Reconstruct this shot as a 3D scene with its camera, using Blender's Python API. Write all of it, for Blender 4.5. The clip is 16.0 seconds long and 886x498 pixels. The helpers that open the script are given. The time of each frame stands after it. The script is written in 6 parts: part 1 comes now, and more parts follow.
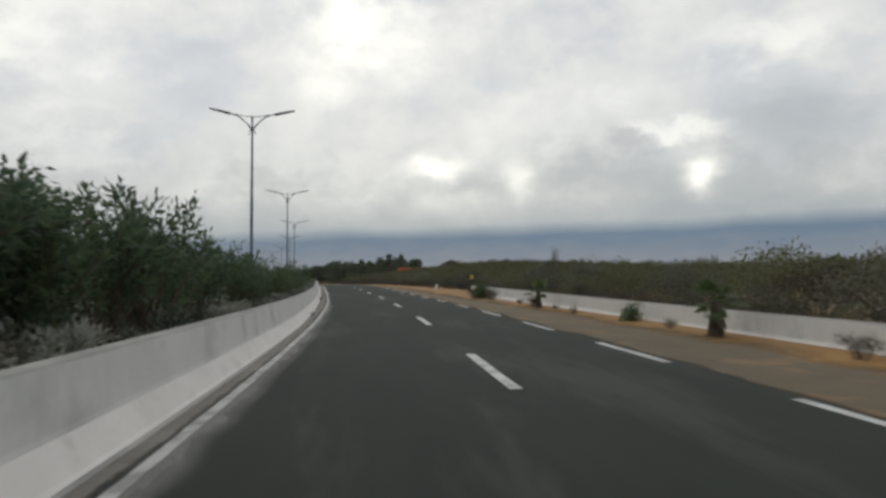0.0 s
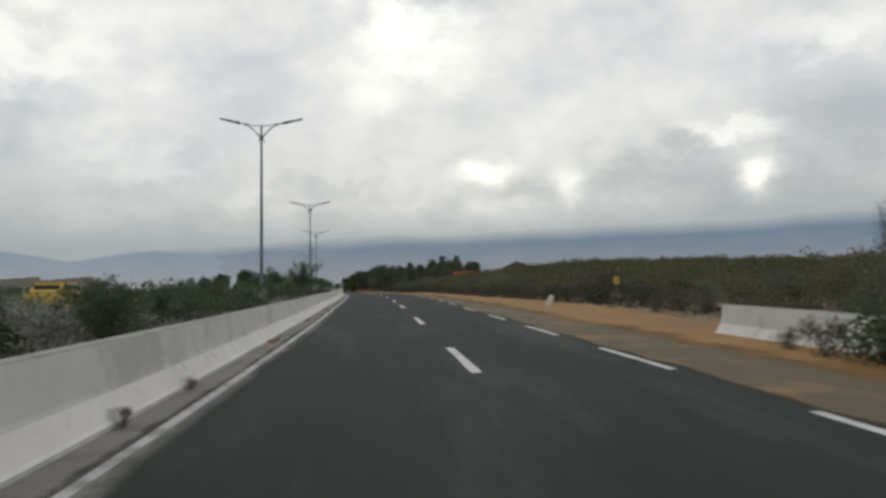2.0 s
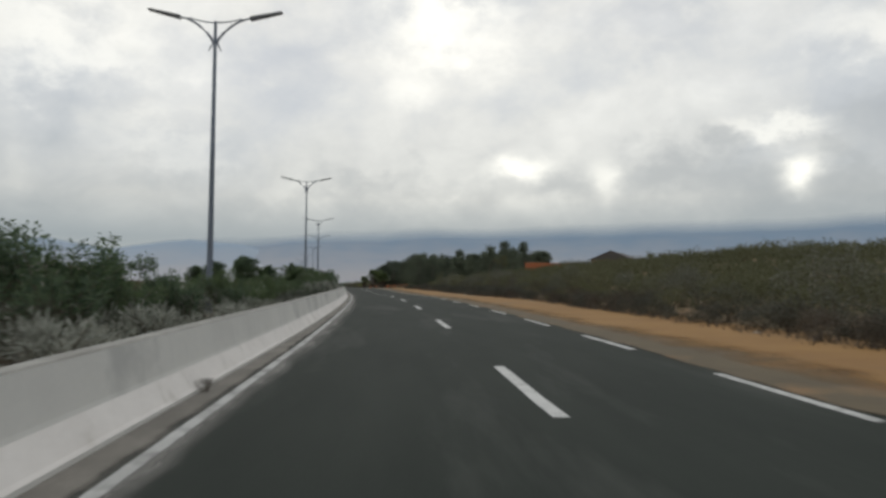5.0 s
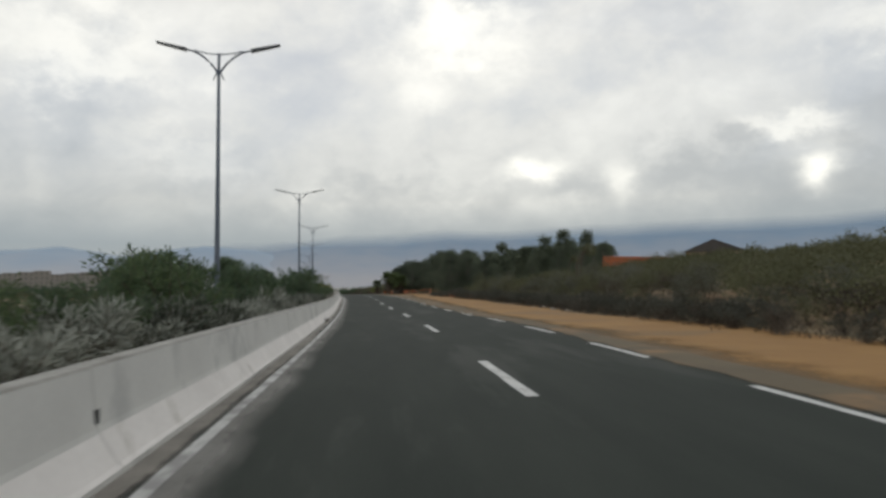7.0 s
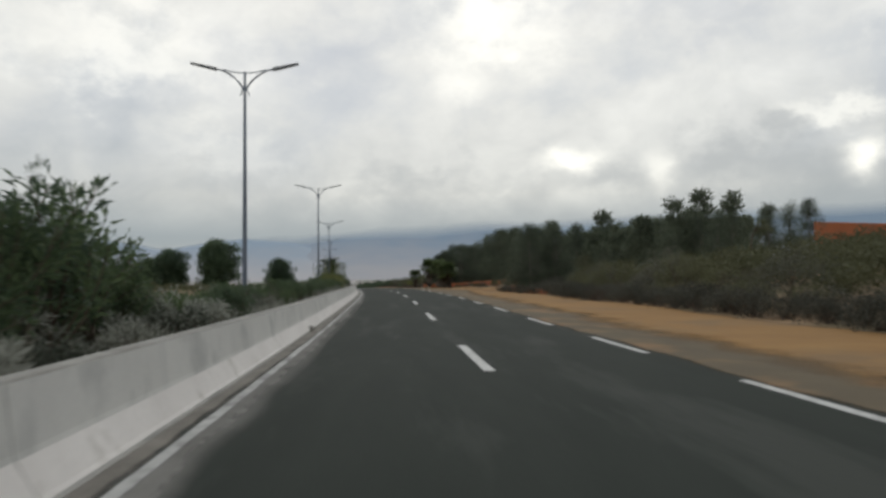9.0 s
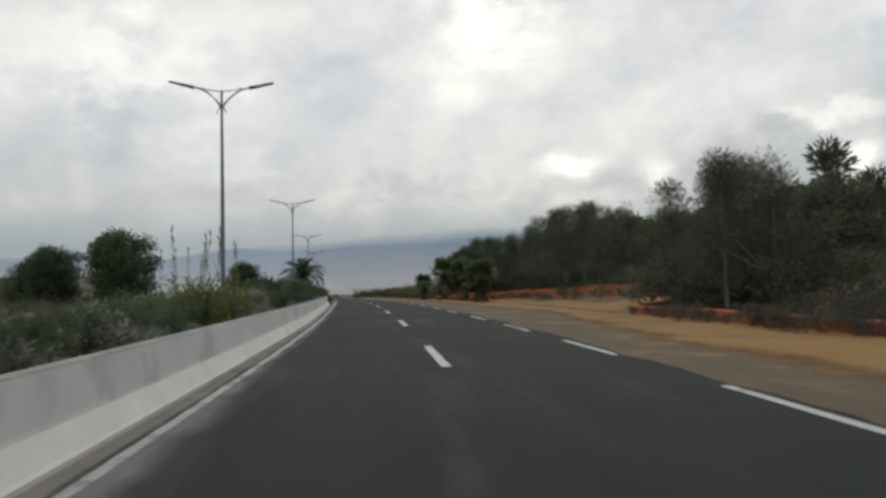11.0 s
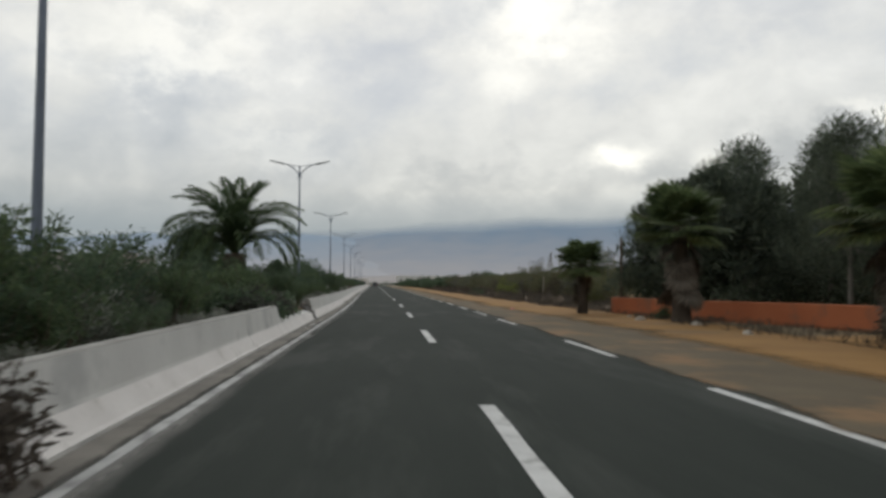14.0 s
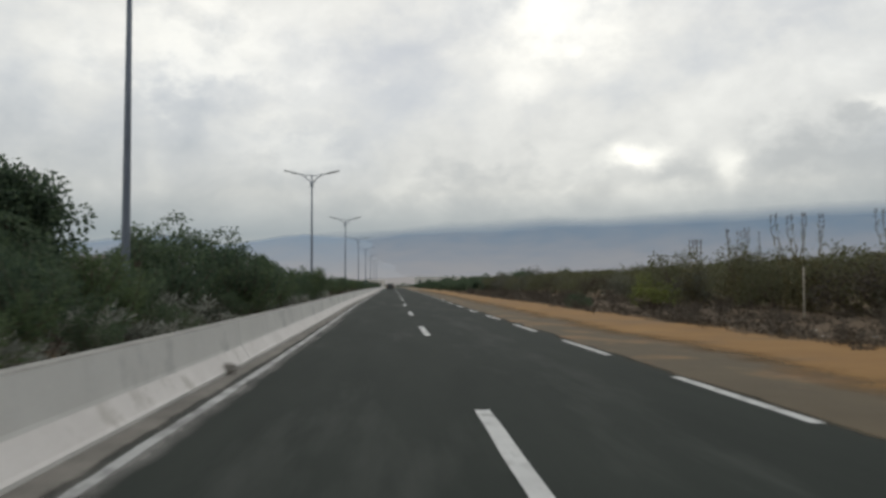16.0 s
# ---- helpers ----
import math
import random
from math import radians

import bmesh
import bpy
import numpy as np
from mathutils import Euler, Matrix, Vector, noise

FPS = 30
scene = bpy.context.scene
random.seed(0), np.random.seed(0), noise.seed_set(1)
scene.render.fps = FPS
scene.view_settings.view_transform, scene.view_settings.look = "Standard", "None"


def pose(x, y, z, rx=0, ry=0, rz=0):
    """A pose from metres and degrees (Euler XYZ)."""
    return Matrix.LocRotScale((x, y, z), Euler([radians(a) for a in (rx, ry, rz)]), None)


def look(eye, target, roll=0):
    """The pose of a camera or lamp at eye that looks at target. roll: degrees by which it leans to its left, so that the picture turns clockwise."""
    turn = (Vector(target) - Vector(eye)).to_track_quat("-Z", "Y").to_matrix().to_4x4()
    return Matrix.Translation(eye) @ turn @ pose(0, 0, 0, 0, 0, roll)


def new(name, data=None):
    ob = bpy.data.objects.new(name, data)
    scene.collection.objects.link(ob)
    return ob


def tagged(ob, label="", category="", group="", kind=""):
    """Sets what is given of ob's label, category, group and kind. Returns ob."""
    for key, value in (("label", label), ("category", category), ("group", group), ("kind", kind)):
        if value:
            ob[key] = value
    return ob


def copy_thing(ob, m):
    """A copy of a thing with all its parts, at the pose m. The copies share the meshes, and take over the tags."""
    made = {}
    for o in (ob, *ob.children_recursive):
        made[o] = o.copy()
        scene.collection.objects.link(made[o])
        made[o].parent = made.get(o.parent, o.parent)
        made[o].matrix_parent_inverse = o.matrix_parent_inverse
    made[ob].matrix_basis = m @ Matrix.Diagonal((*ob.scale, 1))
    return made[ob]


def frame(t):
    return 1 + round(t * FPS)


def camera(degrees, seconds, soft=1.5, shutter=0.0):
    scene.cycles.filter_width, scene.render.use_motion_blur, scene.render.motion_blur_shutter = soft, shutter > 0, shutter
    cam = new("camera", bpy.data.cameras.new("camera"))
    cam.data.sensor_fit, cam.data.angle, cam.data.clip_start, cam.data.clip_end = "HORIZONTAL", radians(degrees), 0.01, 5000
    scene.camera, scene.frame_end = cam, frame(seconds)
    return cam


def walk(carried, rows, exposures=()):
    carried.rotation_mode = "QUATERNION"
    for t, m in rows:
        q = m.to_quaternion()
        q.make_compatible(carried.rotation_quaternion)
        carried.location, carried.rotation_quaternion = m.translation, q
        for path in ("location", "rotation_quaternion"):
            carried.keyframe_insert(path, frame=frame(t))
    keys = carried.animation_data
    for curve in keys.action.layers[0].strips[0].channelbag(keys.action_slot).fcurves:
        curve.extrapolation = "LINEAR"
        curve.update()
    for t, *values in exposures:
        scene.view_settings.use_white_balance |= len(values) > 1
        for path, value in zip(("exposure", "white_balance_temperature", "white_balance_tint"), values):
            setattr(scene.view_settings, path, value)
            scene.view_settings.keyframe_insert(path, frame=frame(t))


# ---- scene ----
cam = camera(61.35, 16.0, soft=3.1, shutter=0.15)
# seconds, eye, tilt, lean, heading
PATH = [
    (0.0, -1.885, 16.700, 1.656, 93.37, 0.42, -2.90),
    (0.5, -2.055, 25.734, 1.833, 93.53, 0.40, -2.06),
    (1.0, -2.380, 34.685, 2.016, 93.49, 0.84, -1.21),
    (1.5, -2.895, 44.027, 2.215, 93.57, 0.36, -0.43),
    (2.0, -3.578, 53.446, 2.423, 93.85, 0.97, 0.96),
    (2.5, -4.416, 62.531, 2.632, 93.92, 0.34, 2.28),
    (3.0, -5.484, 71.585, 2.854, 93.93, 0.21, 2.91),
    (3.5, -6.496, 80.834, 3.096, 93.61, -0.48, 3.04),
    (4.0, -7.499, 90.026, 3.351, 93.46, -0.60, 3.53),
    (4.2, -7.970, 93.695, 3.452, 93.45, -0.54, 3.49),
    (4.9, -9.665, 106.628, 3.778, 93.43, -0.33, 3.51),
    (5.6, -11.472, 119.588, 4.059, 93.42, -0.12, 3.79),
    (6.2, -13.154, 130.741, 4.280, 93.53, 0.06, 4.13),
    (6.5, -14.044, 136.310, 4.387, 93.58, 0.15, 4.33),
    (7.0, -15.389, 145.334, 4.554, 93.67, 0.56, 4.77),
    (7.5, -16.716, 154.381, 4.710, 93.53, 0.77, 5.57),
    (8.0, -18.175, 163.419, 4.839, 93.31, 1.08, 6.25),
    (8.5, -19.941, 172.493, 4.939, 93.79, 0.60, 7.10),
    (9.0, -21.777, 181.614, 5.018, 93.06, 0.76, 7.62),
    (9.2, -22.490, 185.311, 5.057, 93.16, 0.83, 7.70),
    (9.9, -25.089, 198.449, 5.246, 93.50, 1.08, 7.77),
    (10.6, -27.782, 211.822, 5.512, 93.70, 1.33, 7.57),
    (11.2, -30.151, 223.374, 5.733, 93.57, 1.55, 7.67),
    (11.5, -31.376, 229.151, 5.834, 93.50, 1.65, 7.86),
    (12.0, -33.679, 238.745, 5.986, 93.07, 0.73, 9.57),
    (12.5, -36.043, 248.460, 6.129, 93.06, 0.80, 10.58),
    (13.0, -38.506, 258.246, 6.263, 93.06, 0.91, 10.98),
    (13.5, -41.121, 267.910, 6.386, 92.99, 0.28, 10.97),
    (14.0, -43.636, 277.166, 6.482, 92.80, -0.10, 11.02),
    (14.5, -45.960, 286.207, 6.549, 92.76, 0.13, 11.15),
    (15.0, -48.593, 295.057, 6.590, 92.91, 0.24, 11.33),
    (15.5, -50.954, 303.989, 6.622, 92.73, 0.37, 11.90),
    (16.0, -53.443, 312.894, 6.655, 92.89, 0.36, 12.35),
]
walk(cam, [(r[0], pose(*r[1:])) for r in PATH])

SKY_GAIN = 0.95
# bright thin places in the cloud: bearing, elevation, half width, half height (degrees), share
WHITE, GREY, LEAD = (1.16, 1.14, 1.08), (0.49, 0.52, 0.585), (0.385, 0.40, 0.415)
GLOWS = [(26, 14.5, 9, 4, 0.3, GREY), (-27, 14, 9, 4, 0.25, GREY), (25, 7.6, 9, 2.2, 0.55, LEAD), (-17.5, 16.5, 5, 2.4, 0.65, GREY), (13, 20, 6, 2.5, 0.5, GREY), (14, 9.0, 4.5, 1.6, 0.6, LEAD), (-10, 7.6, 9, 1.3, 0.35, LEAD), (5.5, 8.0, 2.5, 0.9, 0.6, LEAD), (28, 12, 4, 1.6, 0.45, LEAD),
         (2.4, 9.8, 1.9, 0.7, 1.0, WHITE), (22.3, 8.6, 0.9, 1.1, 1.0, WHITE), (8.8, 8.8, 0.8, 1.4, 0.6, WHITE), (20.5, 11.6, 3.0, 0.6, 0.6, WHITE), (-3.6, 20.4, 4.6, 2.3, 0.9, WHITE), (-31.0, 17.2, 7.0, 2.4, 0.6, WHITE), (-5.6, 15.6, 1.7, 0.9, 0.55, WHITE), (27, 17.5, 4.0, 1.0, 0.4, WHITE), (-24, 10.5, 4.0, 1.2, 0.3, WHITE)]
DASH_SHIFT = {-1: 0.5, 2: 0.4, 4: 0.6, 5: -1.3, 15: 0.8, 16: 0.5, 20: -0.5, 21: -1.4, 22: -2.0, 23: 0.7}
EDGE = 3.15
# the painted line and the foot of the barrier left of the middle, along the road
LEFT_LINE = [(-30, -3.32), (40, -3.33), (70, -3.46), (95, -3.44), (125, -3.36), (190, -3.35), (250, -3.27), (320, -3.30), (700, -3.30)]
FOOT_LINE = [(-30, -3.60), (38, -3.60), (58, -3.88), (74, -3.97), (88, -3.94), (102, -3.90), (125, -3.74), (155, -3.64), (192, -3.65), (240, -3.60), (253, -3.55), (280, -3.65), (305, -3.72), (700, -3.74)]
DASH_START = 38.3
# starts of the edge dashes: number along the road, metres
EDGE_DASH = [(-10, -29.6), (0, 42.8), (5, 79.0), (8, 101.5), (15, 152.2), (19, 182.0), (21, 196.4), (26, 235.1), (28, 249.6), (29, 257.5), (30, 264.0), (31, 271.2), (33, 287.0), (34, 294.6), (35, 304.9), (36, 311.7), (40, 339.2), (61, 484.0)]
# how far right of the middle the edge line lies
EDGE_LINE = [(-30, 2.94), (85, 2.96), (100, 3.12), (155, 3.0), (163, 3.1), (170, 3.2), (183, 3.08), (192, 2.98), (230, 3.04), (257, 2.98), (290, 2.82), (700, 2.84)]
GAP = (300.1, 308.4)
RWALL_END, RWALL_U = 71.6, 6.9
LAMPS = [17.0, 55.9, 93.5, 133.4, 173.2, 213.5, 253.8, 294.7, 335.9, 376.4, 416.5, 456.6, 496.5, 536.6, 576.6, 616.6]
LAMP_U, LAMP_H = -7.24, 9.5
LEFT_HILLS = [(-75, 2.8), (-45, 3.4), (-36, 3.3), (-31, 3.9), (-27, 3.7), (-22, 4.0), (-17, 3.3), (-10, 2.2), (-4, 1.2), (4, -0.4)]
HILLS = [(-30, 2.0), (-22, 3.8), (-12, 4.8), (0, 5.1), (15, 5.5), (30, 5.6), (75, 5.2)]
# sideways drift of the painted middle line along the road
DRIFT = [(-30, 0.0), (70, 0.04), (105, 0.08), (150, 0.0), (180, 0.0), (195, -0.12), (250, -0.12), (272, -0.14), (288, -0.16), (305, -0.28), (325, -0.28), (700, -0.12)]
# the road's line: curvature (1/km) and slope (per mille) every 30 m from -30 m
BEND = [1.658, 1.658, 1.454, 1.570, 0.102, 0.932, 1.177, 0.944, -0.015, 1.413, 0.489, 0.155, 0.874, -0.581, 0.114, 0.161, -0.014, -0.074, -0.045, -0.025, -0.014, -0.008, -0.005, -0.003, -0.002]
SLOPE = [17.20, 17.38, 20.28, 22.88, 28.14, 20.05, 17.80, 7.56, 20.90, 14.95, 12.18, 3.41, 3.71, 6.42, 4.39, 2.95, 2.32, 2.20, 2.09, 1.98, 1.90, 1.83, 1.78, 1.75, 1.73]
# ---------------------------------------------------------------- the road's line
STEP = 2.0
GRID = np.arange(-30.0, 700.0, STEP)
KNOTS = np.arange(-30.0, 701.0, 30.0)
_bend = np.interp(GRID, KNOTS, BEND) / 1000
_slope = np.interp(GRID, KNOTS, SLOPE) / 1000
_zero = int(30 / STEP)
_head = np.cumsum(_bend) * STEP
_head -= _head[_zero]
_lx, _ly, _lz = np.cumsum(-np.sin(_head)) * STEP, np.cumsum(np.cos(_head)) * STEP, np.cumsum(_slope) * STEP
_lx, _ly, _lz = _lx - _lx[_zero], _ly - _ly[_zero], _lz - _lz[_zero]


def heading(s):
    return float(np.interp(s, GRID, _head))


def spot(s, u, dz=0.0):
    """The place s metres along the road, u metres right of its centre line, dz above its surface."""
    over = max(s - GRID[-1], 0) + min(s - GRID[0], 0)
    a = heading(s)
    x = float(np.interp(s, GRID, _lx)) - math.sin(a) * over + u * math.cos(a)
    y = float(np.interp(s, GRID, _ly)) + math.cos(a) * over + u * math.sin(a)
    return Vector((x, y, float(np.interp(s, GRID, _lz)) + dz))


def smooth(a, b, v):
    q = min(max((v - a) / (b - a), 0.0), 1.0)
    return q * q * (3 - 2 * q)


def rise(s, u):
    """The ground's height above the road, s along and u across."""
    n = noise.noise((s * 0.13, u * 0.21, 3.7))
    if u < -4.05:
        z = 0.22 * smooth(-4.05, -4.8, u) + 0.10 * n
        z -= 0.25 * smooth(-9.0, -10.5, u)
        z += 0.12 * smooth(-18.5, -24.0, u)
        return z + 0.9 * smooth(-30, -140, u) * noise.noise((s * 0.012, u * 0.012, 9.1))
    if u > EDGE - 0.05:
        bank = smooth(7.5, 14.0, u)
        hill = 0.9 * smooth(8, 20, u) + 2.6 * smooth(16, 40, u)
        hill *= 0.4 + 0.6 * smooth(95, 175, s)
        hill *= 1.0 - 0.8 * smooth(246, 298, s) + 0.45 * smooth(318, 345, s)
        hill += 0.6 * math.exp(-((s - 184) / 13) ** 2) * smooth(10.5, 15, u)
        z = -0.03 - 0.04 * smooth(3.15, 4.2, u) + 0.03 * n * smooth(3.4, 6, u) + 0.16 * bank * n + hill
        return z + 1.5 * smooth(50, 160, u) * noise.noise((s * 0.010, u * 0.010, 5.1))
    return -0.06


def on_ground(s, u, dz=0.0):
    return spot(s, u, rise(s, u) + dz)


# ---------------------------------------------------------------- world and sun
world = bpy.data.worlds.new("overcast_sky")
scene.world = world
world.use_nodes = True
wn, wl = world.node_tree.nodes, world.node_tree.links
wn.clear()


def wnode(kind, **values):
    nd = wn.new(kind)
    for key, value in values.items():
        nd.inputs[key].default_value = value
    return nd


def wmath(op, a, b=None, c=None):
    nd = wn.new("ShaderNodeMath")
    nd.operation = op
    for i, v in enumerate((a, b, c)):
        if v is None:
            continue
        if isinstance(v, (int, float)):
            nd.inputs[i].default_value = v
        else:
            wl.new(v, nd.inputs[i])
    return nd.outputs[0]


def wramp(fac, stops):
    nd = wn.new("ShaderNodeValToRGB")
    wl.new(fac, nd.inputs[0])
    el = nd.color_ramp.elements
    while len(el) < len(stops):
        el.new(0.5)
    for e, (at_, col) in zip(el, stops):
        e.position, e.color = at_, (*col, 1)
    return nd.outputs[0]


def wmix(fac, a, b, blend="MIX"):
    nd = wn.new("ShaderNodeMix")
    nd.data_type, nd.blend_type = "RGBA", blend
    for i, v in ((0, fac), (6, a), (7, b)):
        if isinstance(v, (int, float)):
            nd.inputs[i].default_value = v
        elif isinstance(v, tuple):
            nd.inputs[i].default_value = (*v, 1)
        else:
            wl.new(v, nd.inputs[i])
    return nd.outputs[2]


SUN_AZ, SUN_EL = radians(-8), radians(42)
coord = wn.new("ShaderNodeTexCoord").outputs["Generated"]
sep = wn.new("ShaderNodeSeparateXYZ")
wl.new(coord, sep.inputs[0])
up = wmath("MAXIMUM", sep.outputs[2], 0.0)


def wnoise(vec, scale, detail, rough, shift, warp=0.0):
    mp = wn.new("ShaderNodeMapping")
    wl.new(vec, mp.inputs[0])
    mp.inputs["Location"].default_value = shift
    nd = wnode("ShaderNodeTexNoise", Scale=scale, Detail=detail, Roughness=rough, Distortion=warp)
    wl.new(mp.outputs[0], nd.inputs["Vector"])
    return nd.outputs[0]


stretch = wn.new("ShaderNodeMapping")
wl.new(coord, stretch.inputs[0])
stretch.inputs["Scale"].default_value = (1.0, 1.0, 1.45)
vec = stretch.outputs[0]
large = wnoise(vec, 2.6, 4, 0.5, (3.1, 1.7, 0.4), 0.2)
small = wnoise(vec, 8.0, 6, 0.58, (0.7, 5.2, 1.1), 0.2)
low = wnoise(vec, 11.0, 5, 0.55, (1.3, 0.2, 2.6), 0.4)
mass = wmath("ADD", wmath("MULTIPLY", large, 0.62), wmath("MULTIPLY", small, 0.38))
cloud = wramp(mass, [(0.36, (0.47, 0.505, 0.555)), (0.46, (0.63, 0.65, 0.675)), (0.54, (0.78, 0.78, 0.765)), (0.66, (0.98, 0.975, 0.945))])
base = wramp(wmath("ADD", wmath("MULTIPLY", mass, 0.6), wmath("MULTIPLY", low, 0.4)), [(0.38, (0.34, 0.355, 0.365)), (0.50, (0.48, 0.485, 0.485)), (0.62, (0.66, 0.66, 0.645))])
height = wramp(up, [(0.07, (0, 0, 0)), (0.26, (1, 1, 1))])
deck = wmix(height, base, cloud)
# sky overhead, out of view, greyed down to dim the light below
over = wramp(up, [(0.42, (0, 0, 0)), (0.75, (1, 1, 1))])
deck = wmix(wmath("MULTIPLY", over, 0.8), deck, (0.40, 0.43, 0.47))
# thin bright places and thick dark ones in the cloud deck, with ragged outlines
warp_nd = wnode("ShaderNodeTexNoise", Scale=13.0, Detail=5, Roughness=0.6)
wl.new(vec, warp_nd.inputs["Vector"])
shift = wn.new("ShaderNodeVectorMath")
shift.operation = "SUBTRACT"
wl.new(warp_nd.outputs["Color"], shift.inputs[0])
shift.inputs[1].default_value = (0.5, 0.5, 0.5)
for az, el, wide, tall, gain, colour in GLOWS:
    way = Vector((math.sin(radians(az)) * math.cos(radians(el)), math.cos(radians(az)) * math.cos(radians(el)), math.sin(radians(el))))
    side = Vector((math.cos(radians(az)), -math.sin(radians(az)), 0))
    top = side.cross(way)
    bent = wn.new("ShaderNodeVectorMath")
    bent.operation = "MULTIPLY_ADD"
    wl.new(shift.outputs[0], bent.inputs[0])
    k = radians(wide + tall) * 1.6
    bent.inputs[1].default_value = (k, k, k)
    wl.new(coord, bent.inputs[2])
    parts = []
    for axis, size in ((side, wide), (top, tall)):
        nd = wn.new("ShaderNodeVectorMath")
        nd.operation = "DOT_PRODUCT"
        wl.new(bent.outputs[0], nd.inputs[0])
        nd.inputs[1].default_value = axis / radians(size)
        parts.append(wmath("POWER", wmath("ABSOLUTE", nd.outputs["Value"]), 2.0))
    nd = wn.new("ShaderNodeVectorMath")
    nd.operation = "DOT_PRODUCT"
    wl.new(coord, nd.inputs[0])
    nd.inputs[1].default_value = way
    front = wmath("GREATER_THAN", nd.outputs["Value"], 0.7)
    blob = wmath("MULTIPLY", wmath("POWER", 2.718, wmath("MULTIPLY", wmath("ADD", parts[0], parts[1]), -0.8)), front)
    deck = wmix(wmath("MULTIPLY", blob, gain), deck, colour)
haze = wramp(up, [(0.070, (1, 1, 1)), (0.125, (0, 0, 0))])
deck = wmix(wmath("MULTIPLY", haze, 0.95), deck, (0.26, 0.305, 0.36))
sky = wn.new("ShaderNodeTexSky")
sky.sky_type, sky.sun_disc, sky.sun_elevation, sky.sun_rotation = "NISHITA", False, SUN_EL, SUN_AZ
blue = wn.new("ShaderNodeBackground")
wl.new(sky.outputs[0], blue.inputs[0])
blue.inputs[1].default_value = 0.012
grey = wn.new("ShaderNodeBackground")
deck = wmix(1.0, deck, (0.985, 0.975, 0.925), "MULTIPLY")
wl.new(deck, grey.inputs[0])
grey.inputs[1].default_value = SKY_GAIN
# a faintly warm overcast
both = wn.new("ShaderNodeAddShader")
wl.new(blue.outputs[0], both.inputs[0])
wl.new(grey.outputs[0], both.inputs[1])
wl.new(both.outputs[0], wn.new("ShaderNodeOutputWorld").inputs[0])

sun_data = bpy.data.lights.new("sun", "SUN")
sun_data.energy, sun_data.angle, sun_data.color = 0.5, radians(25), (1.0, 0.97, 0.92)
sun = new("sun", sun_data)
sun.matrix_world = look((0, 0, 60), (-60 * math.sin(SUN_AZ), -60 * math.cos(SUN_AZ), 60 - 60 * math.tan(SUN_EL)))


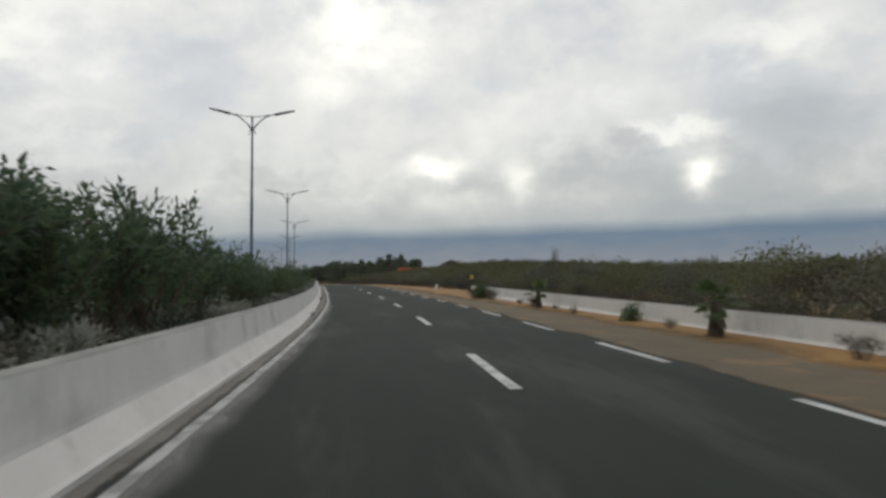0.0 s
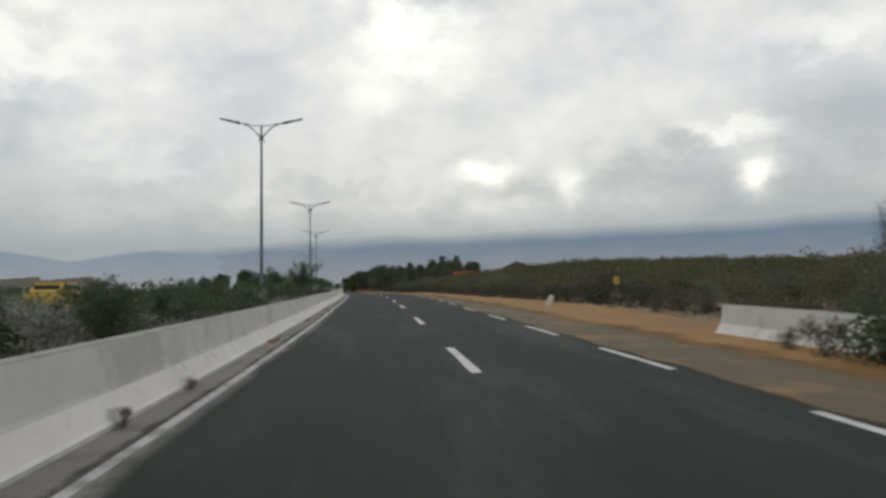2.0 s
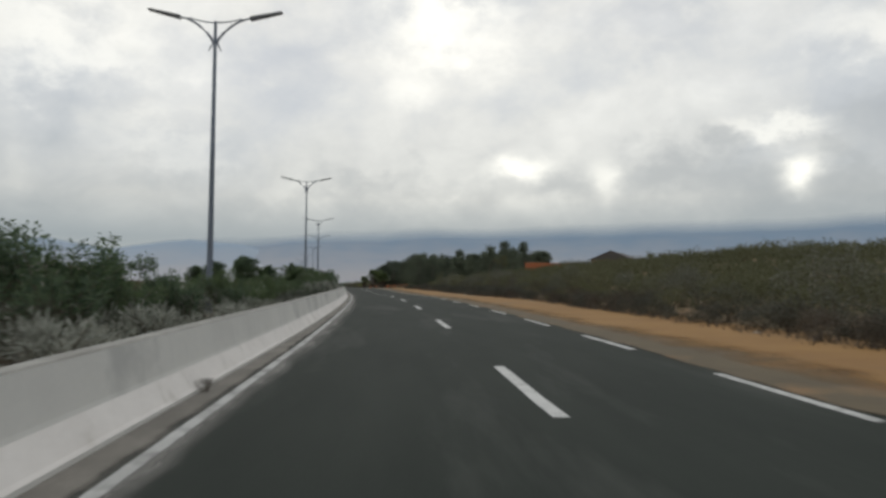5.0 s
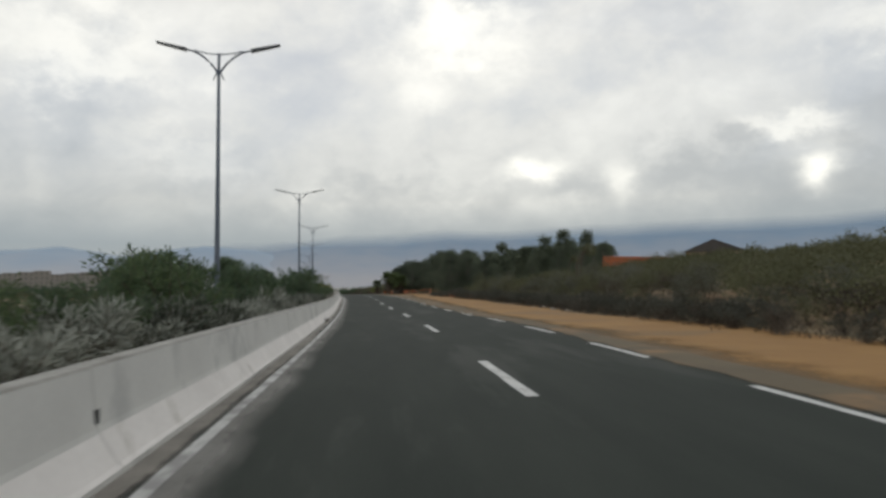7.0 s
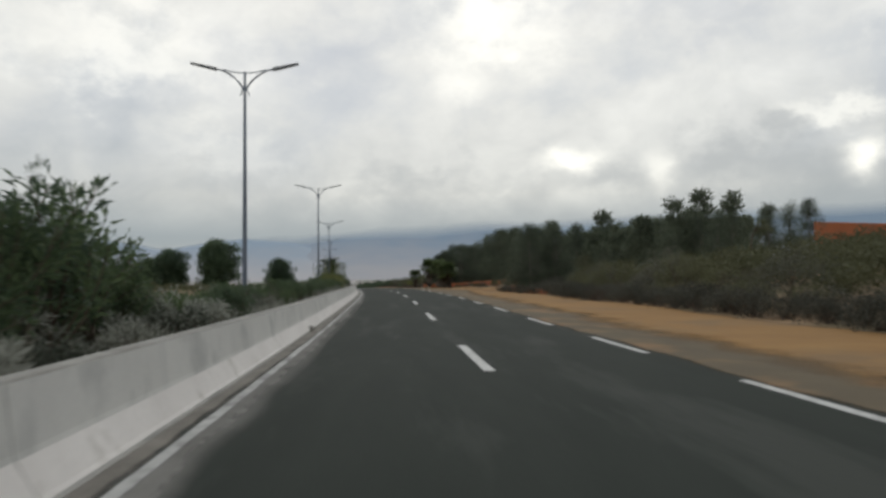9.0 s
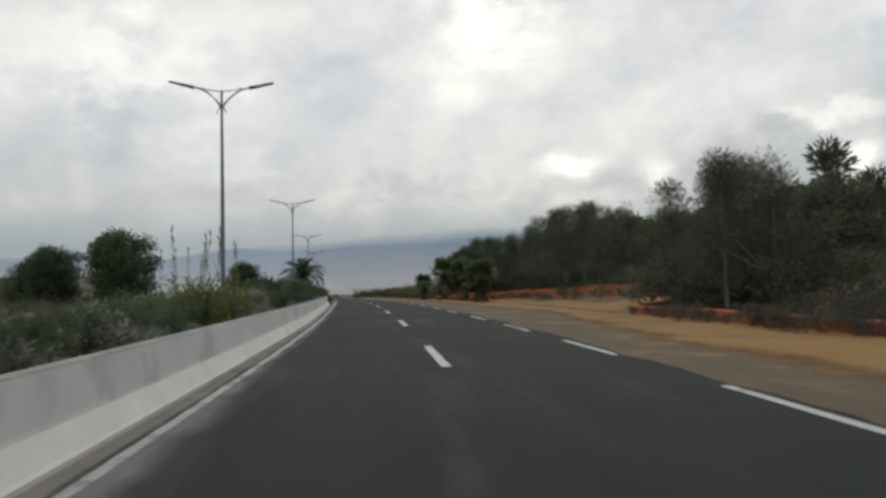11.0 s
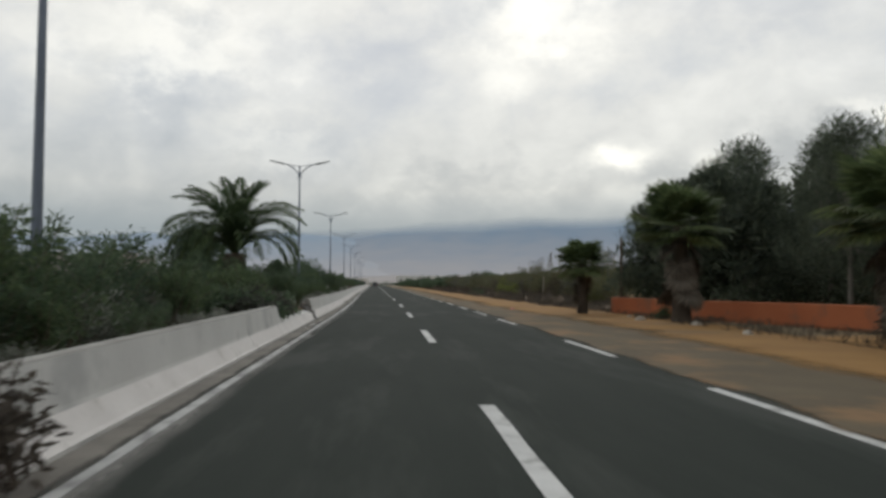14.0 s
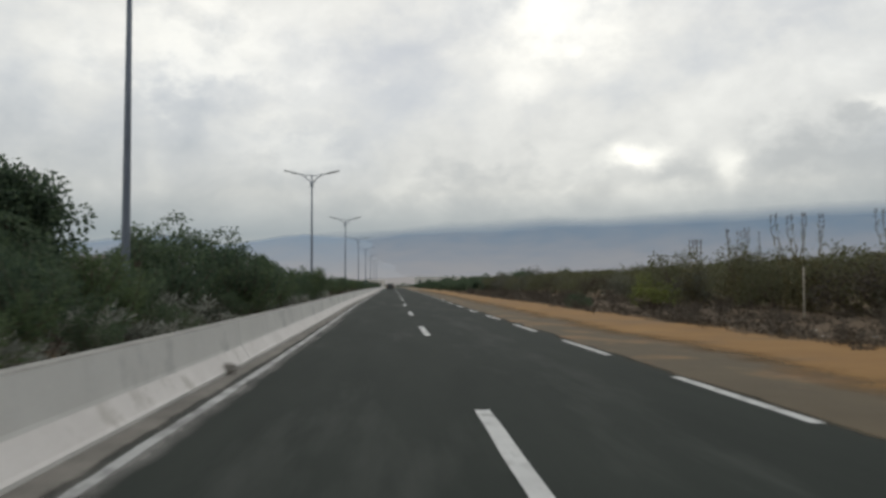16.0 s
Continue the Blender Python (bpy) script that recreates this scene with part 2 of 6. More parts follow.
# ---------------------------------------------------------------- materials
def material(name, low_col, high_col, scale=3.0, fine=40.0, rough=0.85, bump=0.15, metal=0.0, spread=0.25, coords="Object", stain=None, dark=None, island=0.0, per_object=0.0, through_light=0.0, bump_size=0.02, gloss=0.5, fade=None, cover=1.0, streak=None):
    """Two colours mixed by coarse and fine noise, with relief; stain: (colour, scale, share)."""
    mat = bpy.data.materials.new(name)
    mat.use_nodes = True
    nt = mat.node_tree
    nds, lks = nt.nodes, nt.links
    bsdf = nds["Principled BSDF"]

    def noise_of(sc, det, rg=0.6, shift=0.0):
        nd = nds.new("ShaderNodeTexNoise")
        nd.inputs["Scale"].default_value, nd.inputs["Detail"].default_value, nd.inputs["Roughness"].default_value = sc, det, rg
        mp = nds.new("ShaderNodeMapping")
        mp.inputs["Location"].default_value = (shift, shift * 0.7, shift * 1.3)
        lks.new(tc, mp.inputs[0])
        lks.new(mp.outputs[0], nd.inputs["Vector"])
        return nd.outputs[0]

    def calc(op, a, b):
        nd = nds.new("ShaderNodeMath")
        nd.operation = op
        for i, v in enumerate((a, b)):
            if isinstance(v, (int, float)):
                nd.inputs[i].default_value = v
            else:
                lks.new(v, nd.inputs[i])
        return nd.outputs[0]

    def mixed(fac, a, b):
        nd = nds.new("ShaderNodeMix")
        nd.data_type = "RGBA"
        for i, v in ((0, fac), (6, a), (7, b)):
            if isinstance(v, (int, float)):
                nd.inputs[i].default_value = v
            elif isinstance(v, tuple):
                nd.inputs[i].default_value = (*v, 1)
            else:
                lks.new(v, nd.inputs[i])
        return nd.outputs[2]

    tc = nds.new("ShaderNodeTexCoord").outputs[coords]
    coarse, grain = noise_of(scale, 4), noise_of(fine, 3, 0.7, 5.0)
    fac = calc("ADD", calc("MULTIPLY", coarse, 0.65), calc("MULTIPLY", grain, 0.35))
    if island:
        geo = nds.new("ShaderNodeNewGeometry").outputs["Random Per Island"]
        fac = calc("ADD", calc("MULTIPLY", fac, 1 - island), calc("MULTIPLY", geo, island))
    if per_object:
        rnd = nds.new("ShaderNodeObjectInfo").outputs["Random"]
        fac = calc("ADD", fac, calc("MULTIPLY", calc("SUBTRACT", rnd, 0.5), per_object))
    ramp = nds.new("ShaderNodeMapRange")
    ramp.inputs["From Min"].default_value, ramp.inputs["From Max"].default_value = 0.5 - spread, 0.5 + spread
    lks.new(fac, ramp.inputs["Value"])
    colour = mixed(ramp.outputs[0], low_col, high_col)
    if stain:
        col, sc, share = stain
        spots = nds.new("ShaderNodeMapRange")
        spots.inputs["From Min"].default_value, spots.inputs["From Max"].default_value = 0.62 - share * 0.3, 0.74 - share * 0.3
        lks.new(noise_of(sc, 5, 0.62, 11.0), spots.inputs["Value"])
        colour = mixed(calc("MULTIPLY", spots.outputs[0], 0.75), colour, col)
    if streak:
        col, sc, share = streak
        mp = nds.new("ShaderNodeMapping")
        mp.inputs["Scale"].default_value = (1.0, 1.0, 0.09)
        lks.new(tc, mp.inputs[0])
        nd = nds.new("ShaderNodeTexNoise")
        nd.inputs["Scale"].default_value, nd.inputs["Detail"].default_value, nd.inputs["Roughness"].default_value = sc, 5, 0.65
        lks.new(mp.outputs[0], nd.inputs["Vector"])
        runs = nds.new("ShaderNodeMapRange")
        runs.inputs["From Min"].default_value, runs.inputs["From Max"].default_value = 0.60 - share * 0.3, 0.80 - share * 0.3
        lks.new(nd.outputs[0], runs.inputs["Value"])
        colour = mixed(calc("MULTIPLY", runs.outputs[0], 0.7), colour, col)
    lks.new(colour, bsdf.inputs["Base Color"])
    bsdf.inputs["Roughness"].default_value, bsdf.inputs["Metallic"].default_value = rough, metal
    bsdf.inputs["Specular IOR Level"].default_value = gloss
    if bump:
        bp = nds.new("ShaderNodeBump")
        bp.inputs["Strength"].default_value, bp.inputs["Distance"].default_value = bump, bump_size
        lks.new(fac, bp.inputs["Height"])
        lks.new(bp.outputs[0], bsdf.inputs["Normal"])
    if fade:
        parted = nds.new("ShaderNodeSeparateXYZ")
        lks.new(nds.new("ShaderNodeTexCoord").outputs["UV"], parted.inputs[0])
        sides = []
        for lo, hi, a, b in ((0.0, fade[0], 0.0, 1.0), (1.0 - fade[1], 1.0, 1.0, 0.0)):
            nd = nds.new("ShaderNodeMapRange")
            nd.inputs["From Min"].default_value, nd.inputs["From Max"].default_value = lo, hi
            nd.inputs["To Min"].default_value, nd.inputs["To Max"].default_value = a, b
            lks.new(parted.outputs[1], nd.inputs["Value"])
            sides.append(nd.outputs[0])
        body = calc("MULTIPLY", sides[0], sides[1])
        body = calc("ADD", body, calc("MULTIPLY", calc("SUBTRACT", fac, 0.5), 1.6))
        nd = nds.new("ShaderNodeMapRange")
        nd.inputs["From Min"].default_value, nd.inputs["From Max"].default_value = 0.15, 0.75
        nd.inputs["To Max"].default_value = cover
        lks.new(body, nd.inputs["Value"])
        lks.new(nd.outputs[0], bsdf.inputs["Alpha"])
    if through_light:
        bsdf.inputs["Specular IOR Level"].default_value = 0.25
        tr = nds.new("ShaderNodeBsdfTranslucent")
        lks.new(colour, tr.inputs[0])
        mx = nds.new("ShaderNodeMixShader")
        mx.inputs[0].default_value = through_light
        lks.new(bsdf.outputs[0], mx.inputs[1])
        lks.new(tr.outputs[0], mx.inputs[2])
        lks.new(mx.outputs[0], nds["Material Output"].inputs[0])
    return mat


ASPHALT = material("asphalt", (0.0185, 0.0245, 0.0203), (0.0375, 0.0445, 0.0376), 1.3, 60, 0.90, 0.30, gloss=0.16, coords="UV", stain=((0.058, 0.063, 0.056), 0.7, 0.3), bump_size=0.006)
SAND = material("ochre_soil", (0.230, 0.112, 0.030), (0.365, 0.202, 0.060), 0.5, 14, 0.95, 0.5, fade=(0.38, 0.12), stain=((0.20, 0.125, 0.058), 0.22, 0.35), bump_size=0.03)
DUSTY_LANE = material("dusty_asphalt", (0.20, 0.19, 0.175), (0.46, 0.445, 0.42), 0.8, 18, 0.95, 0.3, bump_size=0.006, gloss=0.2, fade=(0.30, 0.7), cover=0.55)
GRAVEL = material("shoulder_gravel", (0.086, 0.066, 0.039), (0.148, 0.113, 0.066), 0.8, 26, 0.95, 0.6, fade=(0.07, 0.4), stain=((0.27, 0.155, 0.07), 0.5, 0.35), bump_size=0.02)
CONCRETE = material("whitewashed_concrete", (0.55, 0.54, 0.515), (0.70, 0.69, 0.655), 0.7, 22, 0.85, 0.3, stain=((0.43, 0.43, 0.415), 0.7, 0.3), streak=((0.52, 0.515, 0.50), 2.0, 0.10), bump_size=0.01)
# paler whitewash on the lower slope of the barriers
WHITEWASH = material("paler_whitewash", (0.63, 0.595, 0.57), (0.82, 0.785, 0.755), 1.1, 18, 0.9, 0.4, stain=((0.50, 0.47, 0.43), 1.6, 0.15), bump_size=0.012)
GRIMY = material("grimy_concrete", (0.20, 0.19, 0.17), (0.46, 0.45, 0.42), 1.4, 14, 0.95, 0.5, bump_size=0.012)
LITTER = material("leaf_litter", (0.075, 0.052, 0.032), (0.21, 0.140, 0.078), 0.9, 12, 0.95, 0.6, fade=(0.4, 0.15), bump_size=0.03)
DUST = material("gutter_dust", (0.100, 0.092, 0.080), (0.29, 0.268, 0.236), 1.2, 22, 0.95, 0.6, bump_size=0.015, fade=(0.02, 0.35))
WORN_PAINT = material("worn_road_paint", (0.34, 0.34, 0.33), (0.60, 0.60, 0.58), 2.2, 30, 0.7, 0.2, stain=((0.16, 0.155, 0.15), 2.0, 0.5), bump_size=0.004, fade=(0.2, 0.2), cover=0.95)
PAINT = material("road_paint", (0.42, 0.42, 0.41), (0.68, 0.68, 0.66), 2.2, 40, 0.7, 0.2, stain=((0.20, 0.20, 0.19), 3.0, 0.3), bump_size=0.004)
STEEL = material("galvanised_steel", (0.12, 0.14, 0.18), (0.20, 0.23, 0.28), 1.5, 30, 0.55, 0.05, metal=0.35)
LAMPHEAD = material("lamp_housing", (0.09, 0.10, 0.11), (0.15, 0.16, 0.17), 2, 30, 0.5, 0.05)
BARK = material("bark", (0.055, 0.042, 0.032), (0.16, 0.125, 0.095), 2.5, 25, 0.95, 0.8, bump_size=0.03)
LEAF_DARK = material("dark_leaves", (0.058, 0.090, 0.062), (0.140, 0.190, 0.106), 0.7, 8, 0.6, 0, island=0.45, per_object=0.2, through_light=0.48)
LEAF_GREEN = material("green_leaves", (0.056, 0.088, 0.052), (0.138, 0.186, 0.088), 0.7, 8, 0.55, 0, island=0.45, per_object=0.25, through_light=0.45)
LEAF_DUSTY = material("dusty_leaves", (0.070, 0.083, 0.062), (0.41, 0.42, 0.37), 1.2, 9, 0.8, 0, island=0.5, per_object=0.6, through_light=0.15)
LEAF_OLIVE = material("scrub_leaves", (0.088, 0.092, 0.054), (0.190, 0.192, 0.106), 0.6, 7, 0.8, 0, island=0.2, per_object=0.45, through_light=0.3, spread=0.5)
LEAF_GREY = material("grey_scrub_leaves", (0.092, 0.097, 0.074), (0.21, 0.21, 0.162), 0.6, 7, 0.8, 0, island=0.25, per_object=0.4, through_light=0.25, spread=0.45)
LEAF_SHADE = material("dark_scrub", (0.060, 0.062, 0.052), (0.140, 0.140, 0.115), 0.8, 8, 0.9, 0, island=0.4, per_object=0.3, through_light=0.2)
LEAF_DRY = material("dry_scrub", (0.060, 0.050, 0.042), (0.17, 0.145, 0.115), 0.8, 8, 0.9, 0, island=0.5, per_object=0.3, through_light=0.1)
PALM = material("palm_leaf", (0.055, 0.085, 0.040), (0.17, 0.215, 0.095), 0.8, 9, 0.5, 0, island=0.4, per_object=0.2, through_light=0.45)
PALM_DARK = material("date_palm_leaf", (0.058, 0.092, 0.052), (0.160, 0.212, 0.105), 0.8, 9, 0.5, 0, island=0.4, per_object=0.2, through_light=0.5)
LEAF_BRIGHT = material("bright_leaves", (0.10, 0.13, 0.03), (0.26, 0.29, 0.08), 0.8, 8, 0.6, 0, island=0.5, through_light=0.3)
DULL_REED = material("dry_reed_leaf", (0.085, 0.080, 0.040), (0.20, 0.175, 0.085), 0.8, 9, 0.8, 0, island=0.5, per_object=0.2, through_light=0.25)
REED = material("reed_leaf", (0.105, 0.125, 0.040), (0.25, 0.245, 0.080), 0.8, 9, 0.7, 0, island=0.5, per_object=0.2, through_light=0.3)
TERRACOTTA = material("terracotta_render", (0.38, 0.110, 0.045), (0.52, 0.170, 0.072), 0.7, 18, 0.9, 0.25, stain=((0.25, 0.13, 0.08), 0.8, 0.3))
WHITE_WALL = material("white_render", (0.62, 0.61, 0.58), (0.76, 0.75, 0.72), 0.5, 14, 0.9, 0.1)
STONE = material("pale_stone", (0.25, 0.21, 0.17), (0.48, 0.43, 0.36), 3, 20, 0.95, 0.5, per_object=0.4)
DARK = material("dark_opening", (0.015, 0.015, 0.016), (0.03, 0.03, 0.03), 2, 20, 0.6, 0)
RUBBER = material("black_rubber", (0.018, 0.018, 0.018), (0.04, 0.04, 0.04), 4, 40, 0.8, 0.2)


GROUND = material("dry_ground", (0.22, 0.135, 0.070), (0.36, 0.235, 0.125), 0.15, 6, 0.95, 0.5, stain=((0.11, 0.10, 0.055), 0.12, 0.6), bump_size=0.05)


# ---------------------------------------------------------------- mesh helpers
def mesh_of(name, verts, faces, mat, smooth_faces=False):
    me = bpy.data.meshes.new(name)
    me.from_pydata([tuple(v) for v in verts], [], [tuple(f) for f in faces])
    me.materials.append(mat)
    if smooth_faces:
        me.polygons.foreach_set("use_smooth", [True] * len(me.polygons))
    me.update()
    return me


def put(name, me, parent=None, label=""):
    ob = new(name, me)
    if parent is not None:
        ob.parent = parent
    if label:
        ob["label"] = label
    return ob


def part(name, bm, mat, parent, label=""):
    me = bpy.data.meshes.new(name)
    bm.to_mesh(me)
    bm.free()
    me.materials.append(mat)
    return put(name, me, parent, label)


def empty(name, m, label, category, group="", kind=""):
    ob = new(name)
    ob.empty_display_size = 0.3
    ob.matrix_world = m
    return tagged(ob, label, category, group, kind)


def at_place(s, u, dz=0.0, turn=0.0):
    """A pose on the ground, turned with the road."""
    v = on_ground(s, u, dz)
    return Matrix.Translation(v) @ Matrix.Rotation(heading(s) + radians(turn), 4, "Z")


def ribbon(name, mat, s0, s1, profile, step=2.0, dz=0.0, lift=None, closed=False, caps=False, across=False, line=None, tall=None):
    """A strip swept along the road; profile: pairs (u, z)."""
    count = max(int(math.ceil((s1 - s0) / step)), 1)
    verts, faces = [], []
    k = len(profile)
    for i in range(count + 1):
        s = s0 + (s1 - s0) * i / count
        for u, z in profile:
            verts.append(spot(s, u + (along(s, line) if line else 0.0), z * (along(s, tall) if tall else 1.0) + dz + (lift(s, u) if lift else 0.0)))
    for i in range(count):
        for j in range(k if closed else k - 1):
            a, b = i * k + j, i * k + (j + 1) % k
            faces.append((a, b, b + k, a + k))
    if caps:
        faces.append(tuple(range(k))[::-1])
        faces.append(tuple(count * k + j for j in range(k)))
    me = mesh_of(name, verts, faces, mat)
    if across:
        lay = me.uv_layers.new(name="across")
        for lp in me.loops:
            i, j = divmod(lp.vertex_index, k)
            lay.data[lp.index].uv = (profile[j][0], (s0 + (s1 - s0) * i / count) * 0.16)
    return me


def tube(points, radii, sides=6):
    """Verts and faces of a tapered tube along points."""
    verts, faces = [], []
    pts = [Vector(q) for q in points]
    for i, q in enumerate(pts):
        way = (pts[min(i + 1, len(pts) - 1)] - pts[max(i - 1, 0)]).normalized()
        a = way.orthogonal().normalized()
        b = way.cross(a)
        for j in range(sides):
            t = 2 * math.pi * j / sides
            verts.append(q + (a * math.cos(t) + b * math.sin(t)) * radii[i])
    for i in range(len(pts) - 1):
        for j in range(sides):
            faces.append((i * sides + j, i * sides + (j + 1) % sides, (i + 1) * sides + (j + 1) % sides, (i + 1) * sides + j))
    faces.append(tuple(range((len(pts) - 1) * sides, len(pts) * sides)))
    return verts, faces


def joined(pieces):
    verts, faces = [], []
    for v, f in pieces:
        n0 = len(verts)
        verts += list(v)
        faces += [tuple(i + n0 for i in q) for q in f]
    return verts, faces


def leaf_mesh(name, mat, places, ways, lengths, widths, rng, droop=0.25):
    """Many small pointed leaves, each a folded diamond of two triangles a side."""
    places, ways = np.asarray(places, float), np.asarray(ways, float)
    n = len(places)
    ways = ways / np.maximum(np.linalg.norm(ways, axis=1, keepdims=True), 1e-6)
    side = np.cross(ways, rng.normal(size=(n, 3)))
    side /= np.maximum(np.linalg.norm(side, axis=1, keepdims=True), 1e-6)
    up_ = np.cross(side, ways)
    L, W = np.broadcast_to(lengths, n)[:, None], np.broadcast_to(widths, n)[:, None]
    mid = places + ways * L * 0.45
    tip = places + ways * L - np.array([0, 0, 1.0]) * L * droop
    verts = np.stack([places, mid + side * W * 0.5 + up_ * W * 0.15, tip, mid - side * W * 0.5 + up_ * W * 0.15], 1).reshape(-1, 3)
    me = bpy.data.meshes.new(name)
    me.vertices.add(4 * n)
    me.vertices.foreach_set("co", verts.ravel())
    me.loops.add(4 * n)
    me.loops.foreach_set("vertex_index", np.arange(4 * n))
    me.polygons.add(n)
    me.polygons.foreach_set("loop_start", np.arange(n) * 4)
    me.materials.append(mat)
    me.update(calc_edges=True)
    me.validate()
    return me
# ---------------------------------------------------------------- ground, road, markings
FAR_TURN = heading(150)


def far_spot(s, u):
    v = on_ground(s, max(min(u, 160), -160))
    extra = u - max(min(u, 160), -160)
    v = v + Vector((math.cos(FAR_TURN), math.sin(FAR_TURN), 0)) * extra
    return v


def build_ground():
    rows = [-900, -400, -200, -100, -60] + list(np.arange(-40, 420, 2.5)) + list(np.arange(420, 700, 20)) + [760, 900, 1200, 1700, 2500, 3600]
    cols = [-3000, -1500, -700, -300, -160, -120, -90, -70, -50, -40, -32, -26, -22, -20, -18, -16, -14, -12.5, -11, -10, -9, -8, -7, -6, -5.2, -4.6, -4.1, -3.7, 0, 2.4, 3.1, 3.6, 4.2, 5, 6, 7, 7.8, 8.6, 9.5, 10.5, 12, 13.5, 15, 17, 20, 23, 27, 32, 38, 45, 55, 70, 90, 120, 160, 300, 700, 1500, 3000]
    verts, faces = [], []
    for s in rows:
        for u in cols:
            v = far_spot(s, u)
            if abs(u) > 300 or s > 900 or s < -200:
                v.z = v.z * 0.3 - 0.5
            verts.append(v)
    n = len(cols)
    for i in range(len(rows) - 1):
        for j in range(n - 1):
            a = i * n + j
            faces.append((a, a + 1, a + 1 + n, a + n))
    ob = put("ground", mesh_of("ground", verts, faces, GROUND, True))
    tagged(ob, "dry ochre soil with sparse olive scrub reaching the horizon", "ground", kind="structure")


build_ground()

ROAD_END = 690
road = put("road", ribbon("road", ASPHALT, -28, ROAD_END, [(-3.95, -0.004), (-1.5, 0.0), (0, 0.0), (1.5, 0.0), (EDGE - 0.1, 0.0), (3.75, -0.012)], 3.0, across=True))
tagged(road, "worn dark grey asphalt carriageway with two lanes", "road", kind="structure")


def along(s, line):
    return float(np.interp(s, [q[0] for q in line], [q[1] for q in line]))


def edge_line(s):
    return float(np.interp(s, [q[0] for q in EDGE_LINE], [q[1] for q in EDGE_LINE]))


def ragged_edge(name, mat, s0, s1, inner, outer, wob_in, wob_out, dz, seed, follow=False):
    """A thin layer with uneven sides lying on the ground."""
    verts, faces = [], []
    n = int((s1 - s0) / 1.0)
    k = 7
    for i in range(n + 1):
        s = s0 + (s1 - s0) * i / n
        a = (inner(s) if callable(inner) else edge_line(s) + inner - EDGE if follow else inner) + wob_in * (noise.noise((s * 0.35, seed, 1.0)) + 0.5 * noise.noise((s * 1.1, seed, 4.0)))
        b = (outer(s) if callable(outer) else outer) + wob_out * (noise.noise((s * 0.10, seed, 7.0)) + 0.4 * noise.noise((s * 0.5, seed, 2.0)))
        for j in range(k):
            u = a + (b - a) * j / (k - 1)
            g = max(rise(s, u), -0.05) * smooth(3.7, 4.5, u) if u > 3.7 else rise(s, u) if u < -4.1 else 0.0
            verts.append(spot(s, u, g + dz * (0.15 if j in (0, k - 1) else 1.0)))
    for i in range(n):
        for j in range(k - 1):
            q = i * k + j
            faces.append((q, q + 1, q + 1 + k, q + k))
    me = mesh_of(name, verts, faces, mat, True)
    lay = me.uv_layers.new(name="across")
    for lp in me.loops:
        lay.data[lp.index].uv = (lp.vertex_index // k, (lp.vertex_index % k) / (k - 1))
    return put(name, me)


SAND_FROM = [(-30, 4.9), (45, 4.9), (64, 4.4), (84, 4.4), (105, 3.9), (150, 3.4), (185, 3.6), (198, 4.1), (238, 4.4), (246, 5.1), (257, 7.0), (264, 6.0), (276, 5.1), (305, 5.0), (320, 4.3), (345, 4.2), (700, 4.0)]
shoulder = ragged_edge("gravel_shoulder", GRAVEL, -28, 500, EDGE + 0.06, lambda s: along(s, SAND_FROM) + 1.9, 0.24, 0.4, 0.022, 2.2, True)
tagged(shoulder, "grey brown compacted gravel shoulder beside the asphalt", "road shoulder", kind="structure")
verge = ragged_edge("sand_verge", SAND, -28, 500, lambda s: along(s, SAND_FROM), 9.8, 0.35, 0.8, 0.035, 8.8)
tagged(verge, "loose orange sand verge beside the road", "verge", kind="structure")
yard = ragged_edge("sand_yard", SAND, 250, 300, 7.6, 15.2, 0.5, 0.9, 0.03, 6.1)
tagged(yard, "open bright ochre sand before the garden wall", "sand", kind="structure")
gutter = ragged_edge("gutter", DUST, -28, 500, lambda s: along(s, FOOT_LINE) - 0.1, lambda s: along(s, LEFT_LINE) - 0.04, 0.0, 0.06, 0.012, 5.5)
tagged(gutter, "dusty grey dirt gathered along the foot of the barrier", "gutter", kind="structure")

SOIL = material("median_soil", (0.060, 0.047, 0.034), (0.165, 0.125, 0.085), 0.8, 10, 0.95, 0.6, fade=(0.12, 0.12), stain=((0.20, 0.125, 0.06), 0.25, 0.3), bump_size=0.03)
for a, b in ((-28, 96), (109, 500)):
    soil = ragged_edge("median_soil", SOIL, a, b, -9.6, -4.42, 0.3, 0.0, 0.03, 12.3)
    tagged(soil, "dark brown soil and litter under the median shrubs", "soil", kind="structure")
# leaf litter, its dark colour also painted in for the shadows under the palms
litter = ragged_edge("leaf_litter", LITTER, 262, 334, 11.6, 15.2, 0.9, 0.2, 0.05, 4.7)
tagged(litter, "dark brown leaf litter before the garden wall", "leaf litter", kind="structure")
litter = ragged_edge("leaf_litter", LITTER, 318, 430, 7.5, 14.5, 0.8, 0.4, 0.045, 9.7)
tagged(litter, "dark brown dry litter on the rough verge", "leaf litter", kind="structure")
def dust_reach(s):
    return along(s, LEFT_LINE) + 0.34 + 0.22 * smooth(110, 140, s) * (1 - smooth(215, 250, s)) + 0.15 * (1 - smooth(40, 60, s))


dust = ragged_edge("dust_band", DUSTY_LANE, -28, 480, lambda s: along(s, LEFT_LINE) - 0.14, dust_reach, 0.02, 0.12, 0.003, 3.3)
tagged(dust, "pale dust spread on the asphalt along the edge line", "dust", kind="structure")
opposite = put("opposite_road", ribbon("opposite_road", ASPHALT, -28, 690, [(-10.2, 0.10), (-13.5, 0.16), (-17.4, 0.10)], 4.0, across=True))
tagged(opposite, "far carriageway of dark asphalt beyond the planted median", "road", kind="structure")

# painted lines: a solid line by the barriers, dashes in the middle and at the edge


